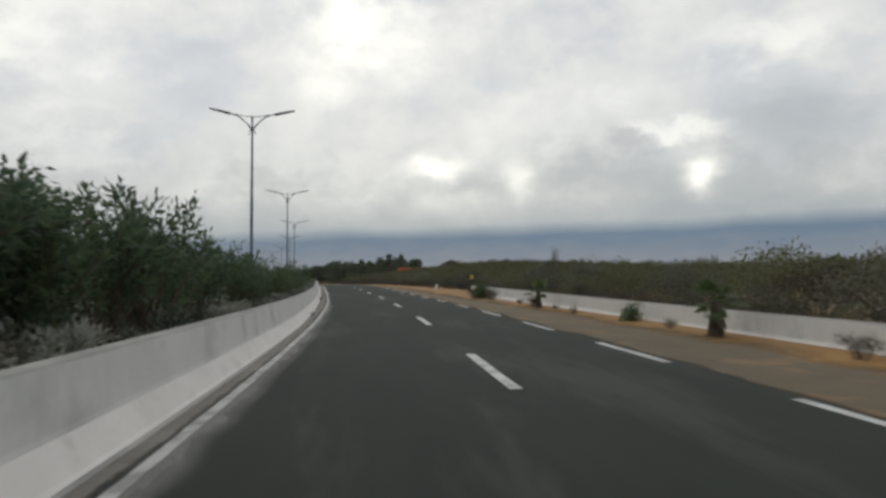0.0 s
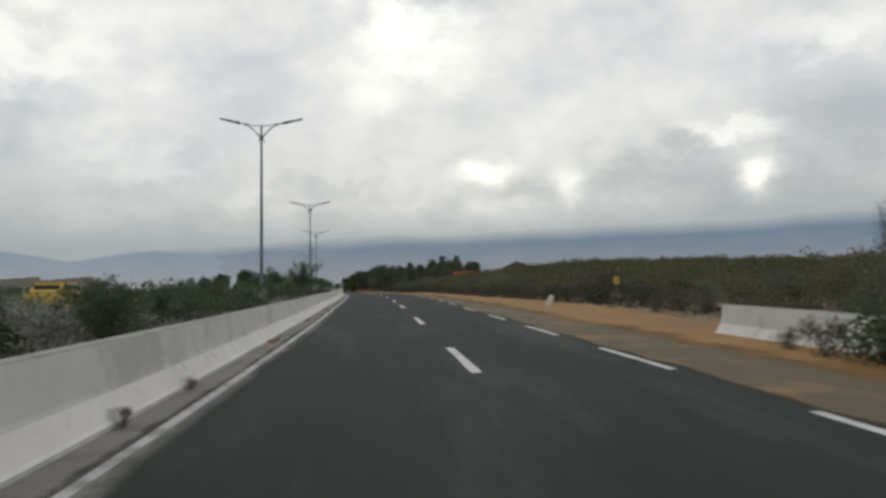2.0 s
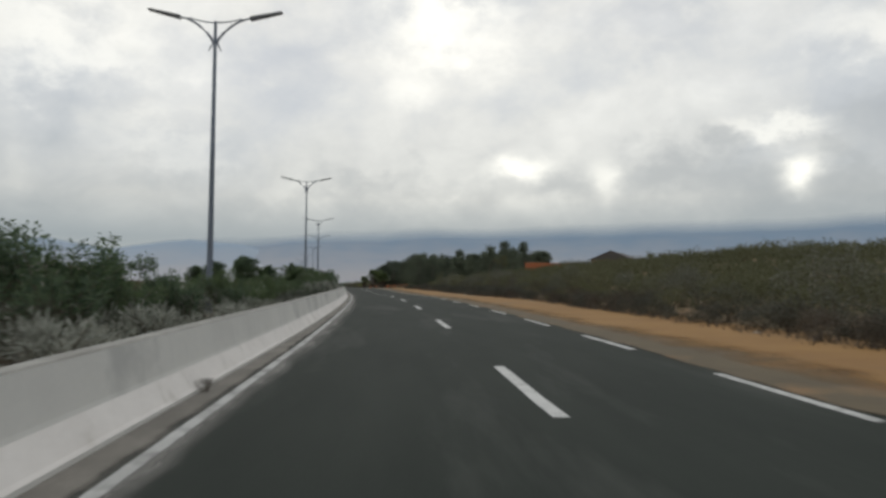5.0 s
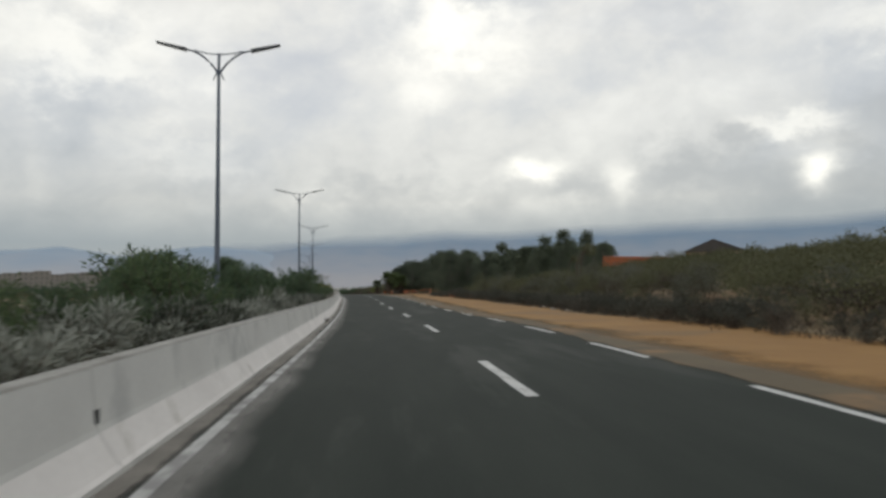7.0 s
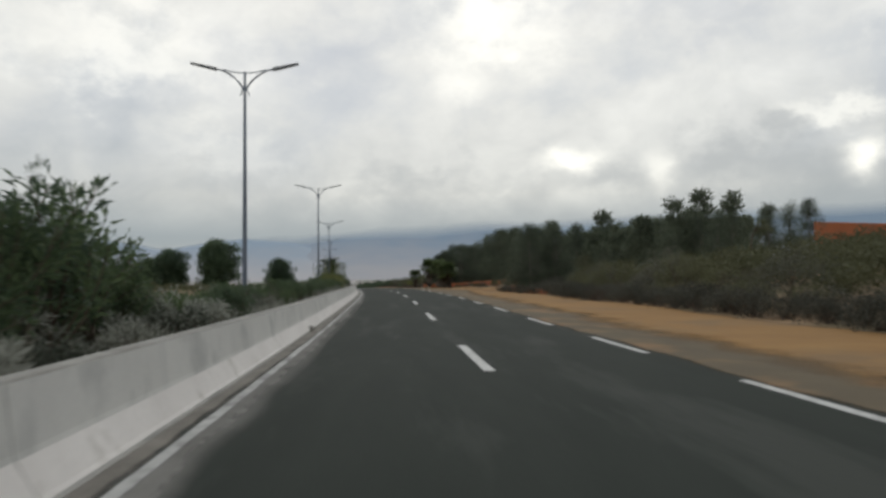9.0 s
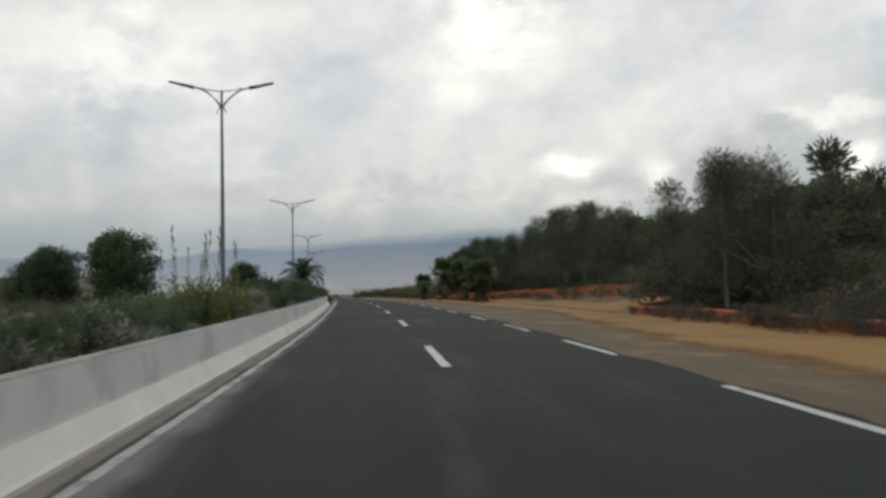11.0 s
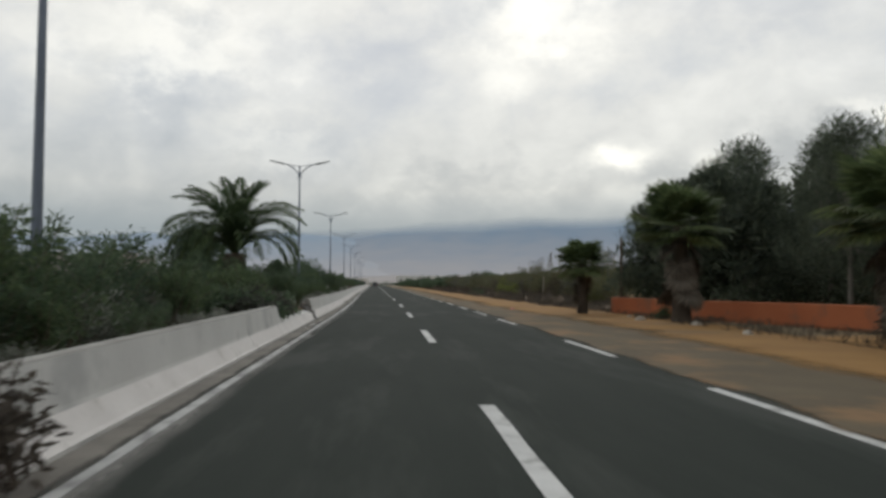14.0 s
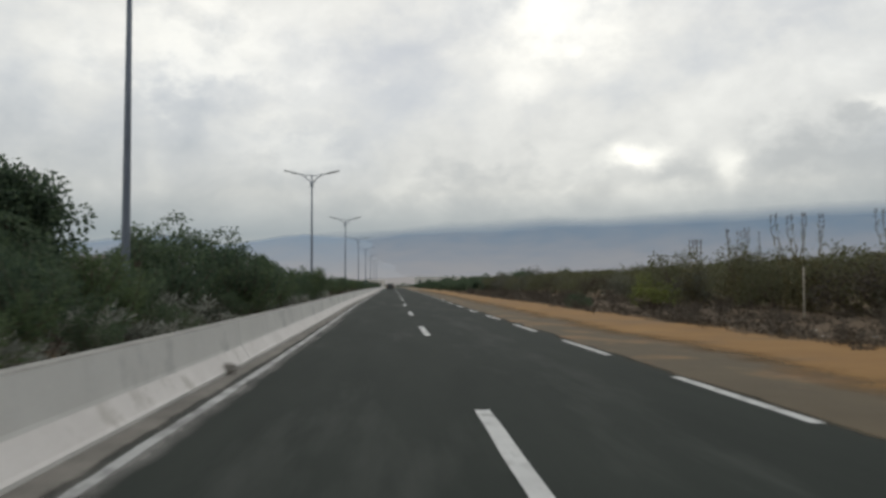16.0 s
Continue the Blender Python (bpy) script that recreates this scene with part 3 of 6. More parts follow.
def stripe(s0, s1, u, wide, z, seed, mat=None):
    n = max(int((s1 - s0) / 1.0), 2)
    verts, faces = [], []
    for i in range(n + 1):
        s = s0 + (s1 - s0) * i / n
        w = wide * (1 + 0.10 * noise.noise((s * 2.3, seed, 0.5)))
        off = 0.012 * noise.noise((s * 1.7, seed, 3.5))
        c = u(s) if callable(u) else u
        verts += [spot(s, c - w / 2 + off, z), spot(s, c + w / 2 + off, z)]
    for i in range(n):
        faces.append((2 * i, 2 * i + 1, 2 * i + 3, 2 * i + 2))
    me = mesh_of("stripe", verts, faces, mat or PAINT)
    lay = me.uv_layers.new(name="across")
    for lp in me.loops:
        lay.data[lp.index].uv = (lp.vertex_index // 2, lp.vertex_index % 2)
    return me


left_line = put("edge_line", stripe(-28, 480, lambda s: along(s, LEFT_LINE), 0.15, 0.006, 1.0, WORN_PAINT))
tagged(left_line, "faded solid white line along the barrier", "road marking", kind="structure")
for u_ in (-10.5, -17.1):
    far_line = put("edge_line", stripe(-28, 480, u_, 0.14, 0.122, 2.0, WORN_PAINT))
    tagged(far_line, "faded white edge line of the far carriageway", "road marking", kind="structure")
middle = new("lane_line")
tagged(middle, "broken white line between the two lanes", "road marking", kind="structure")
for i in range(-3, 36):
    s0 = DASH_START + 13 * i + DASH_SHIFT.get(i, 0.0)
    put("dash", stripe(s0, s0 + 4.2, float(np.interp(s0, [q[0] for q in DRIFT], [q[1] for q in DRIFT])), 0.17, 0.006, i), middle)
right_line = new("edge_line")
tagged(right_line, "broken white line at the edge of the asphalt", "road marking", kind="structure")
for i in range(-9, 62):
    s0 = float(np.interp(i, [q[0] for q in EDGE_DASH], [q[1] for q in EDGE_DASH]))
    put("dash", stripe(s0, s0 + 3.6, edge_line(s0), 0.15, 0.004, i + 50), right_line)

# ---------------------------------------------------------------- concrete barriers
# how tall the barrier stands above the asphalt, as a share
TALL_LINE = [(-30, 1.03), (38, 1.03), (60, 1.06), (75, 1.03), (88, 0.98), (98, 0.94), (104, 0.88), (120, 0.97), (150, 1.02), (192, 1.02), (240, 0.96), (700, 0.965)]
JERSEY = [(0.0, -0.05), (0.0, 0.055), (0.03, 0.085), (0.165, 0.295), (0.178, 0.335), (0.235, 0.745), (0.252, 0.765), (0.40, 0.765), (0.418, 0.745), (0.46, 0.32), (0.62, 0.10), (0.62, -0.05)]


def barrier_piece(s0, s1, foot, sign, lean=0.0, lift=0.0, profile=JERSEY, line=None, sink=None):
    prof = [(foot + sign * (u + lean * z), z + lift) for u, z in profile]
    if sign > 0:
        prof = prof[::-1]
    me = ribbon("barrier_segment", CONCRETE, s0, s1, prof, 3.0, closed=True, caps=True, line=line, tall=TALL_LINE if line else None, lift=sink)
    me.materials.append(WHITEWASH)
    me.materials.append(GRIMY)
    k = len(prof)
    high = max(q[1] for q in prof)
    for i, face in enumerate(me.polygons):
        j = i % k
        za, zb = prof[j][1] - lift, prof[(j + 1) % k][1] - lift
        if min(za, zb) > high - lift - 0.03:
            face.material_index = 2
        elif max(za, zb) < 0.30 and min(za, zb) > 0.0:
            face.material_index = 1
    return me


def broken_end(me, k, last):
    """Make the end face of a segment uneven, its foot reaching farther than its top."""
    vs = me.vertices
    n = len(vs)
    end = range(n - k, n) if last else range(k)
    way = (vs[n - 1].co - vs[n - 1 - k].co).normalized() if last else (vs[0].co - vs[k].co).normalized()
    foot = min(vs[i].co.z for i in end)
    for i in end:
        z = vs[i].co.z - foot
        reach = 0.75 * max(0.0, 1 - z / 0.75) if last else 0.25 * math.sin(z * 11)
        vs[i].co += way * (reach + 0.10 * noise.noise(vs[i].co * 3.0))


LOW = [(0.0, -0.05), (0.0, 0.055), (0.03, 0.085), (0.165, 0.295), (0.19, 0.33), (0.42, 0.37), (0.46, 0.32), (0.62, 0.10), (0.62, -0.05)]
barrier = new("median_barrier")
tagged(barrier, "long whitewashed concrete safety barrier stained grey in places", "barrier", kind="structure")
rng = np.random.default_rng(4)
s = -28.0
while s < 620:
    e = s + 11.996
    cuts = [(s, e, JERSEY)]
    if s < GAP[0] < e or s < GAP[1] < e or (s > GAP[0] and e < GAP[1]):
        cuts = []
        if s < GAP[0]:
            cuts.append((s, min(GAP[0], e), JERSEY))
        if max(s, GAP[0]) < min(e, GAP[1]):
            cuts.append((max(s, GAP[0]), min(e, GAP[1]), LOW))
        if e > GAP[1]:
            cuts.append((max(s, GAP[1]), e, JERSEY))
    for a, b, prof in cuts:
        seg = put("barrier_segment", barrier_piece(a, b, rng.uniform(-0.004, 0.004), -1, rng.uniform(-0.006, 0.006), rng.uniform(-0.004, 0.004), prof, FOOT_LINE), barrier)
        if prof is JERSEY and GAP[0] in (a, b) or GAP[1] in (a, b) and prof is JERSEY:
            broken_end(seg.data, len(prof), b == GAP[0])
    s += 12.0

wall = new("roadside_barrier")
tagged(wall, "short whitewashed concrete barrier on the sandy verge", "barrier", kind="structure")
SINK_LINE = [(-30, -0.27), (36, -0.25), (50, -0.19), (62, -0.12), (72, -0.08)]
for a in range(9):
    b0, b1 = RWALL_END - 12.0 * (a + 1), RWALL_END - 12.0 * a - 0.006
    if b1 > -24:
        put("barrier_segment", barrier_piece(max(b0, -28), b1, RWALL_U, 1, rng.uniform(-0.008, 0.008), 0.0, JERSEY, None, lambda s, u: along(s, SINK_LINE)), wall)


# ---------------------------------------------------------------- street lamps
def street_lamp(m):
    top = empty("street_lamp", m, "tall grey steel lamp post with two curved arms in the median", "street lamp", "lamps along the median")
    H = LAMP_H
    v, f = tube([(0, 0, -0.2), (0, 0, 0.9), (0, 0, H * 0.5), (0, 0, H)], [0.105, 0.10, 0.078, 0.05], 12)
    put("pole", mesh_of("pole", v, f, STEEL, True), top)
    bm = bmesh.new()
    bmesh.ops.create_cube(bm, size=1, matrix=Matrix.Diagonal((0.4, 0.4, 0.04, 1)))
    bmesh.ops.bevel(bm, geom=bm.edges[:], offset=0.01, segments=1)
    part("base_plate", bm, STEEL, top)
    for sg in (-1, 1):
        pts = []
        for k in range(9):
            q = k / 8
            pts.append((sg * (0.04 + 1.15 * q ** 1.15), 0, H - 0.72 + 0.78 * math.sin(q * math.pi / 2) ** 0.9 + 0.06 * q))
        v, f = tube(pts, [0.042 - 0.012 * k / 8 for k in range(9)], 8)
        arm = put("arm", mesh_of("arm", v, f, STEEL, True), top)
        bm = bmesh.new()
        bmesh.ops.create_cube(bm, size=1)
        for vt in bm.verts:
            x = vt.co.x + 0.5
            vt.co = Vector((sg * x * 1.05, vt.co.y * (0.26 - 0.10 * abs(x - 0.3)), vt.co.z * (0.10 - 0.05 * x)))
        bmesh.ops.bevel(bm, geom=bm.edges[:], offset=0.015, segments=2)
        bmesh.ops.transform(bm, matrix=pose(sg * 1.12, 0, H + 0.11, 0, -sg * 13, 0), verts=bm.verts[:])
        head = part("lamp_head", bm, LAMPHEAD, arm, "flat dark led lamp head")
        v, f = tube([(0, 0, H - 0.62), (sg * 0.10, 0, H - 0.78), (sg * 0.20, 0, H - 0.98)], [0.03, 0.028, 0.015], 6)
        put("strut", mesh_of("strut", v, f, STEEL, True), top)
    pts = [(x, 0, H - 0.04 + 0.14 * (x / 0.85) ** 2) for x in np.linspace(-0.85, 0.85, 9)]
    v, f = tube(pts, [0.022] * 9, 6)
    put("tie", mesh_of("tie", v, f, STEEL, True), top)
    return top


first = None
for sl in LAMPS:
    m = at_place(sl, LAMP_U, 0.0, random.uniform(-3, 3))
    first = street_lamp(m) if first is None else copy_thing(first, m) and first

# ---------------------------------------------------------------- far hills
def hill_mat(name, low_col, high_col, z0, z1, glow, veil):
    """Slopes with haze painted in as glow; above share veil they fade as into cloud."""
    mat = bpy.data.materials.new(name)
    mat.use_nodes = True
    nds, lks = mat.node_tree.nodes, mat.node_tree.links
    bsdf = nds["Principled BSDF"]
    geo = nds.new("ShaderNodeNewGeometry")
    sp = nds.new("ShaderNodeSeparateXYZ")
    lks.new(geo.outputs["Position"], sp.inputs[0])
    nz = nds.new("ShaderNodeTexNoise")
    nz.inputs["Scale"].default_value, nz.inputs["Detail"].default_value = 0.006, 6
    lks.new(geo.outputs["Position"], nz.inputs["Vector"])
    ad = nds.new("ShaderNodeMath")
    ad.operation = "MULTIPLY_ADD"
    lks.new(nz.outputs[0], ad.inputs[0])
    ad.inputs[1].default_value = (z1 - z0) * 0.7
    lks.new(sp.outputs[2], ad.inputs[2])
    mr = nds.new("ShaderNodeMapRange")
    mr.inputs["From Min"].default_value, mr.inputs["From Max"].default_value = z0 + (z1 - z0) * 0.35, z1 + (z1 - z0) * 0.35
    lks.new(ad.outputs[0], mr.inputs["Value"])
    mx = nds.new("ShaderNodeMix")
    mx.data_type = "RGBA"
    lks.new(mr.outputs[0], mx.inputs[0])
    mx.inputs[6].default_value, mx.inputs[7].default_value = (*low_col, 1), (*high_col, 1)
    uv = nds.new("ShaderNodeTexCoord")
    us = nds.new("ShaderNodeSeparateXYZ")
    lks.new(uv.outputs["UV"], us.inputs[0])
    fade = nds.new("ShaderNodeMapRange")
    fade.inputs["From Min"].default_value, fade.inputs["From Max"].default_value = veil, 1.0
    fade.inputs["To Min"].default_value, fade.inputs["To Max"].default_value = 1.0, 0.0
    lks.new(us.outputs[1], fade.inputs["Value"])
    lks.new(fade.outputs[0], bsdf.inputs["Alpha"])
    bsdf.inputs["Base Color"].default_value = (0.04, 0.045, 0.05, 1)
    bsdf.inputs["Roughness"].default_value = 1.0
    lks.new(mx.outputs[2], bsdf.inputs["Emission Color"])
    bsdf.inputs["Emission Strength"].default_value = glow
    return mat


def ridge(name, mat, dist, az0, az1, tops, rough, label):
    """A hill range: a slope that rises away from the viewer to an uneven crest."""
    n, k = 220, 16
    verts, faces = [], []
    azs = np.linspace(az0, az1, n)
    ka = np.array([q[0] for q in tops], float)
    kh = np.array([q[1] for q in tops], float)
    for az in azs:
        h_ = float(np.interp(az, ka, kh))
        a = radians(az)
        for j in range(k):
            q = j / (k - 1)
            r = dist * (0.70 + 0.30 * q)
            z = math.tan(radians(h_)) * dist * q ** 1.35
            z += rough * q * (noise.fractal((az * 0.13, q * 2.2, dist * 0.01), 0.9, 2.1, 5)) * dist * 0.012
            verts.append((math.sin(a) * r, math.cos(a) * r, z - 6 + 0.0))
    for i in range(n - 1):
        for j in range(k - 1):
            a = i * k + j
            faces.append((a, a + k, a + k + 1, a + 1))
    me = mesh_of(name, verts, faces, mat, True)
    lay = me.uv_layers.new(name="slope")
    for lp in me.loops:
        lay.data[lp.index].uv = ((lp.vertex_index // k) / n, (lp.vertex_index % k) / (k - 1))
    ob = put(name, me)
    tagged(ob, label, "hills", kind="structure")
    return ob


# distance haze is put into these glowing colours
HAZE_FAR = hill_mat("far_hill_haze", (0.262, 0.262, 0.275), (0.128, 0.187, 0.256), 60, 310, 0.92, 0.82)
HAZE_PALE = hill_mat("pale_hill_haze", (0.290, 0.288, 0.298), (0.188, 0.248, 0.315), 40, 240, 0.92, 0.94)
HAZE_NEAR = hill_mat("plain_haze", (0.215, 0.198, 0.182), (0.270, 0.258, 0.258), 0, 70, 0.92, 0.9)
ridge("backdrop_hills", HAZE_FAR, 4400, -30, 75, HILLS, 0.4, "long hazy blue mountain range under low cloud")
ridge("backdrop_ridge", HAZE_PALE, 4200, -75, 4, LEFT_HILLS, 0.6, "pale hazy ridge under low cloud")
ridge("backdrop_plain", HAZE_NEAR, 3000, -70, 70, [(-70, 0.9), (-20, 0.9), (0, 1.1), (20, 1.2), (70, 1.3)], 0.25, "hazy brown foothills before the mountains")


# ---------------------------------------------------------------- plants
def unit(v):
    return v / np.maximum(np.linalg.norm(v, axis=-1, keepdims=True), 1e-6)


def stems_with_leaves(rng, count, height, spread, per_stem, start=0.3, lean=0.55, wiggle=0.12):
    """Arching stems from one root; gives stem paths, leaf places and leaf directions."""
    paths, places, ways = [], [], []
    for _ in range(count):
        a = rng.uniform(0, 2 * math.pi)
        out = np.array([math.cos(a), math.sin(a), 0.0])
        reach, tall = spread * rng.uniform(0.25, 1.0), height * rng.uniform(0.62, 1.0)
        root = np.array([rng.normal(0, 0.12), rng.normal(0, 0.12), -0.08])
        bow = rng.normal(0, wiggle, 3)
        pts = []
        for k in range(6):
            q = k / 5
            pts.append(root + out * reach * q ** 1.5 + np.array([0, 0, tall * (q - lean * 0.25 * q * q * reach / max(tall, 0.1))]) + bow * math.sin(q * 3.1))
        paths.append(pts)
        arr = np.array(pts)
        q = np.clip(start + (1 - start) * np.sqrt(rng.uniform(0, 1, per_stem)), 0, 1) * 5
        i = np.minimum(q.astype(int), 4)
        f = (q - i)[:, None]
        base_ = arr[i] * (1 - f) + arr[i + 1] * f
        along = unit(arr[i + 1] - arr[i])
        around = unit(rng.normal(size=(per_stem, 3)))
        places.append(base_ + around * rng.uniform(0, 0.16, (per_stem, 1)))
        ways.append(unit(along * 0.7 + around * 0.9 + np.array([0, 0, 0.15])))
    return paths, np.concatenate(places), np.concatenate(ways)


def clumps(rng, centres, per, size):
    """Leaves scattered round clump centres, pointing outward."""
    c = np.repeat(np.asarray(centres), per, 0)
    d = unit(rng.normal(size=c.shape)) * (rng.uniform(0, 1, (len(c), 1)) ** 0.45) * size
    d[:, 2] *= 0.75
    return c + d, unit(d + rng.normal(0, 0.35, d.shape) * size)


def stem_mesh(name, paths, r0, r1, mat, sides=4):
    pieces = []
    for pts in paths:
        n = len(pts)
        pieces.append(tube(pts, [r0 + (r1 - r0) * k / (n - 1) for k in range(n)], sides))
    v, f = joined(pieces)
    return mesh_of(name, v, f, mat)


def oleander(rng, height, leaf_mat, label, dry=False):
    top = empty("oleander_shrub", Matrix(), label, "shrub")
    paths, pl, wy = stems_with_leaves(rng, 20, height, height * 0.50, 92, 0.32)
    put("stem_frame", stem_mesh("stem_frame", paths, 0.022, 0.007, BARK, 3), top)
    put("foliage", leaf_mesh("foliage", leaf_mat, pl, wy, rng.uniform(0.12, 0.20, len(pl)), rng.uniform(0.030, 0.048, len(pl)), rng, 0.15), top)
    return top


def dusty_shrub(rng, height):
    top = empty("dusty_shrub", Matrix(), "low shrub with pale dust-covered narrow leaves behind the barrier", "shrub")
    paths, pl, wy = stems_with_leaves(rng, 18, height, height * 0.6, 74, 0.25, 0.6)
    put("stem_frame", stem_mesh("stem_frame", paths, 0.016, 0.006, BARK, 3), top)
    put("foliage", leaf_mesh("foliage", LEAF_DUSTY, pl, wy, rng.uniform(0.12, 0.21, len(pl)), rng.uniform(0.020, 0.034, len(pl)), rng, 0.12), top)
    return top


def scrub_points(rng, height, radius, n_clumps, per):
    ang = rng.uniform(0, 2 * math.pi, n_clumps)
    rad = radius * np.sqrt(rng.uniform(0, 1, n_clumps))
    z = height * (0.25 + 0.62 * rng.uniform(0, 1, n_clumps) ** 0.8) * (1 - 0.45 * (rad / radius) ** 2)
    centres = np.stack([np.cos(ang) * rad, np.sin(ang) * rad, z], 1)
    pl, wy = clumps(rng, centres, per, 0.26 * height ** 0.5)
    pl[:, 2] = np.maximum(pl[:, 2], 0.02)
    return centres, pl, wy


def scrub(rng, height, radius, leaf_mat, label, n_clumps=34, per=54, name="scrub_bush"):
    top = empty(name, Matrix(), label, "bush")
    centres, pl, wy = scrub_points(rng, height, radius, n_clumps, per)
    paths = [[(rng.normal(0, 0.1), rng.normal(0, 0.1), -0.05), tuple(c * 0.5 + rng.normal(0, 0.06, 3)), tuple(c)] for c in centres[:18]]
    put("branch_frame", stem_mesh("branch_frame", paths, 0.020, 0.006, BARK), top)
    put("foliage", leaf_mesh("foliage", leaf_mat, pl, wy, rng.uniform(0.07, 0.15, len(pl)), rng.uniform(0.03, 0.06, len(pl)), rng, 0.1), top)
    return top


def bare_bush(rng, height, label, name="dry_bush", spread=0.6):
    """A bush of bare grey twigs."""
    top = empty(name, Matrix(), label, "bush")
    paths, pl, wy = stems_with_leaves(rng, 34, height, height * spread, 20, 0.4, 0.4, 0.06)
    put("twig_mass", stem_mesh("twig_mass", paths, 0.012, 0.003, DRY_TWIG), top)
    put("foliage", leaf_mesh("foliage", LEAF_DRY, pl, wy, rng.uniform(0.08, 0.2, len(pl)), rng.uniform(0.010, 0.022, len(pl)), rng, 0.1), top)
    return top


def limbs(rng, height, trunk_h, centres, r_trunk, lean=0.2):
    dx, dy = rng.normal(0, lean, 2)
    trunk = [(0, 0, -0.2), (dx * 0.2, dy * 0.2, trunk_h * 0.5), (dx * 0.6, dy * 0.6, trunk_h), (dx, dy, height * 0.8)]
    pieces = [tube(trunk, [r_trunk, r_trunk * 0.85, r_trunk * 0.65, r_trunk * 0.15], 9)]
    for c in centres:
        q = rng.uniform(0.55, 1.0)
        st = np.array([dx * 0.6 * q, dy * 0.6 * q, trunk_h * q + 0.1])
        mid = st * 0.45 + np.asarray(c) * 0.55 + np.array([0, 0, -0.15]) + rng.normal(0, 0.12, 3)
        pieces.append(tube([tuple(st), tuple(mid), tuple(c)], [r_trunk * 0.38, r_trunk * 0.2, r_trunk * 0.06], 5))
    return joined(pieces)


def broad_tree(rng, height, radius, label, leaf_mat, low=0.18, n=120, per=130, leaf=0.36, cluster=0.95):
    top = empty("tree", Matrix(), label, "tree")
    cen = []
    while len(cen) < n:
        p_ = rng.uniform(-1, 1, 3)
        if np.dot(p_, p_) > 0.12 and math.hypot(p_[0], p_[1]) < (math.sqrt(1 - p_[2] ** 2) if p_[2] > 0 else 1 - 0.25 * p_[2] ** 2):
            lump = 0.8 + 0.28 * math.sin(3 * math.atan2(p_[1], p_[0]) + 1.3) + 0.12 * rng.normal()
            cen.append(np.array([p_[0] * radius * lump, p_[1] * radius * lump, height * (low + (1 - low) * (0.5 + 0.45 * p_[2]))]))
    pl, wy = clumps(rng, cen, per, cluster)
    v, f = limbs(rng, height, height * 0.34, cen[:20], height * 0.028)
    put("trunk", mesh_of("trunk", v, f, BARK, True), top)
    put("crown", leaf_mesh("crown", leaf_mat, pl, wy, rng.uniform(leaf * 0.6, leaf * 1.1, len(pl)), rng.uniform(leaf * 0.3, leaf * 0.5, len(pl)), rng, 0.15), top)
    return top


def casuarina_points(rng, height, n, per):
    cen = []
    for k in range(n):
        q = rng.uniform(0.22, 1.0)
        r = (1.05 - q) * height * 0.44 * rng.uniform(0.2, 1.1) + 0.1
        a = rng.uniform(0, 2 * math.pi)
        cen.append((math.cos(a) * r, math.sin(a) * r, height * q))
    pl, wy = clumps(rng, cen, per, 0.72)
    wy = unit(wy * 0.8 + np.array([0, 0, 0.55]))
    return cen, pl, wy


def casuarina(rng, height):
    top = empty("pine_tree", Matrix(), "tall dark feathery pine with a thin bare trunk", "tree", "roadside pines")
    cen, pl, wy = casuarina_points(rng, height, 64, 130)
    v, f = limbs(rng, height, height * 0.55, cen[:22], 0.10, 0.15)
    put("trunk", mesh_of("trunk", v, f, PALE_BARK, True), top)
    put("crown", leaf_mesh("crown", LEAF_PINE, pl, wy, rng.uniform(0.22, 0.40, len(pl)), rng.uniform(0.022, 0.042, len(pl)), rng, 0.05), top)
    return top


def frond_mesh(rng, length, curl, mat):
    """A feather palm frond: an arching rib with two rows of narrow leaflets."""
    n = 10
    pts = []
    for k in range(n):
        q = k / (n - 1)
        a = math.radians(62) - curl * q ** 1.3
        step = length / (n - 1)
        last = pts[-1] if pts else np.array([0.0, 0.0, 0.0])
        pts.append(last + (np.array([math.cos(a), 0, math.sin(a)]) * step if k else 0))
    arr = np.array(pts)
    v, f = tube([tuple(q) for q in pts], [0.035 - 0.028 * k / (n - 1) for k in range(n)], 5)
    verts, faces = [Vector(q) for q in v], list(f)
    pairs = 84
    for k in range(pairs):
        q = (0.14 + 0.86 * k / pairs) * (n - 1)
        i = min(int(q), n - 2)
        b = arr[i] * (1 - q + i) + arr[i + 1] * (q - i)
        along = (arr[i + 1] - arr[i]) / np.linalg.norm(arr[i + 1] - arr[i])
        ll = length * 0.22 * math.sin(math.pi * (0.12 + 0.84 * k / pairs)) + 0.06
        for sg in (-1, 1):
            way = along * 0.8 + np.array([0, sg, 0]) * 0.62 + np.array([0, 0, 0.22]) + rng.normal(0, 0.07, 3)
            way /= np.linalg.norm(way)
            side = np.cross(way, np.array([0, 0, 1.0]))
            side /= np.linalg.norm(side) + 1e-6
            w = 0.021
            n0 = len(verts)
            tip = b + way * ll - np.array([0, 0, ll * 0.35])
            mid = b + way * ll * 0.5
            verts += [Vector(b), Vector(mid + side * w), Vector(tip), Vector(mid - side * w)]
            faces.append((n0, n0 + 1, n0 + 2, n0 + 3))
    return mesh_of("frond", verts, faces, mat)


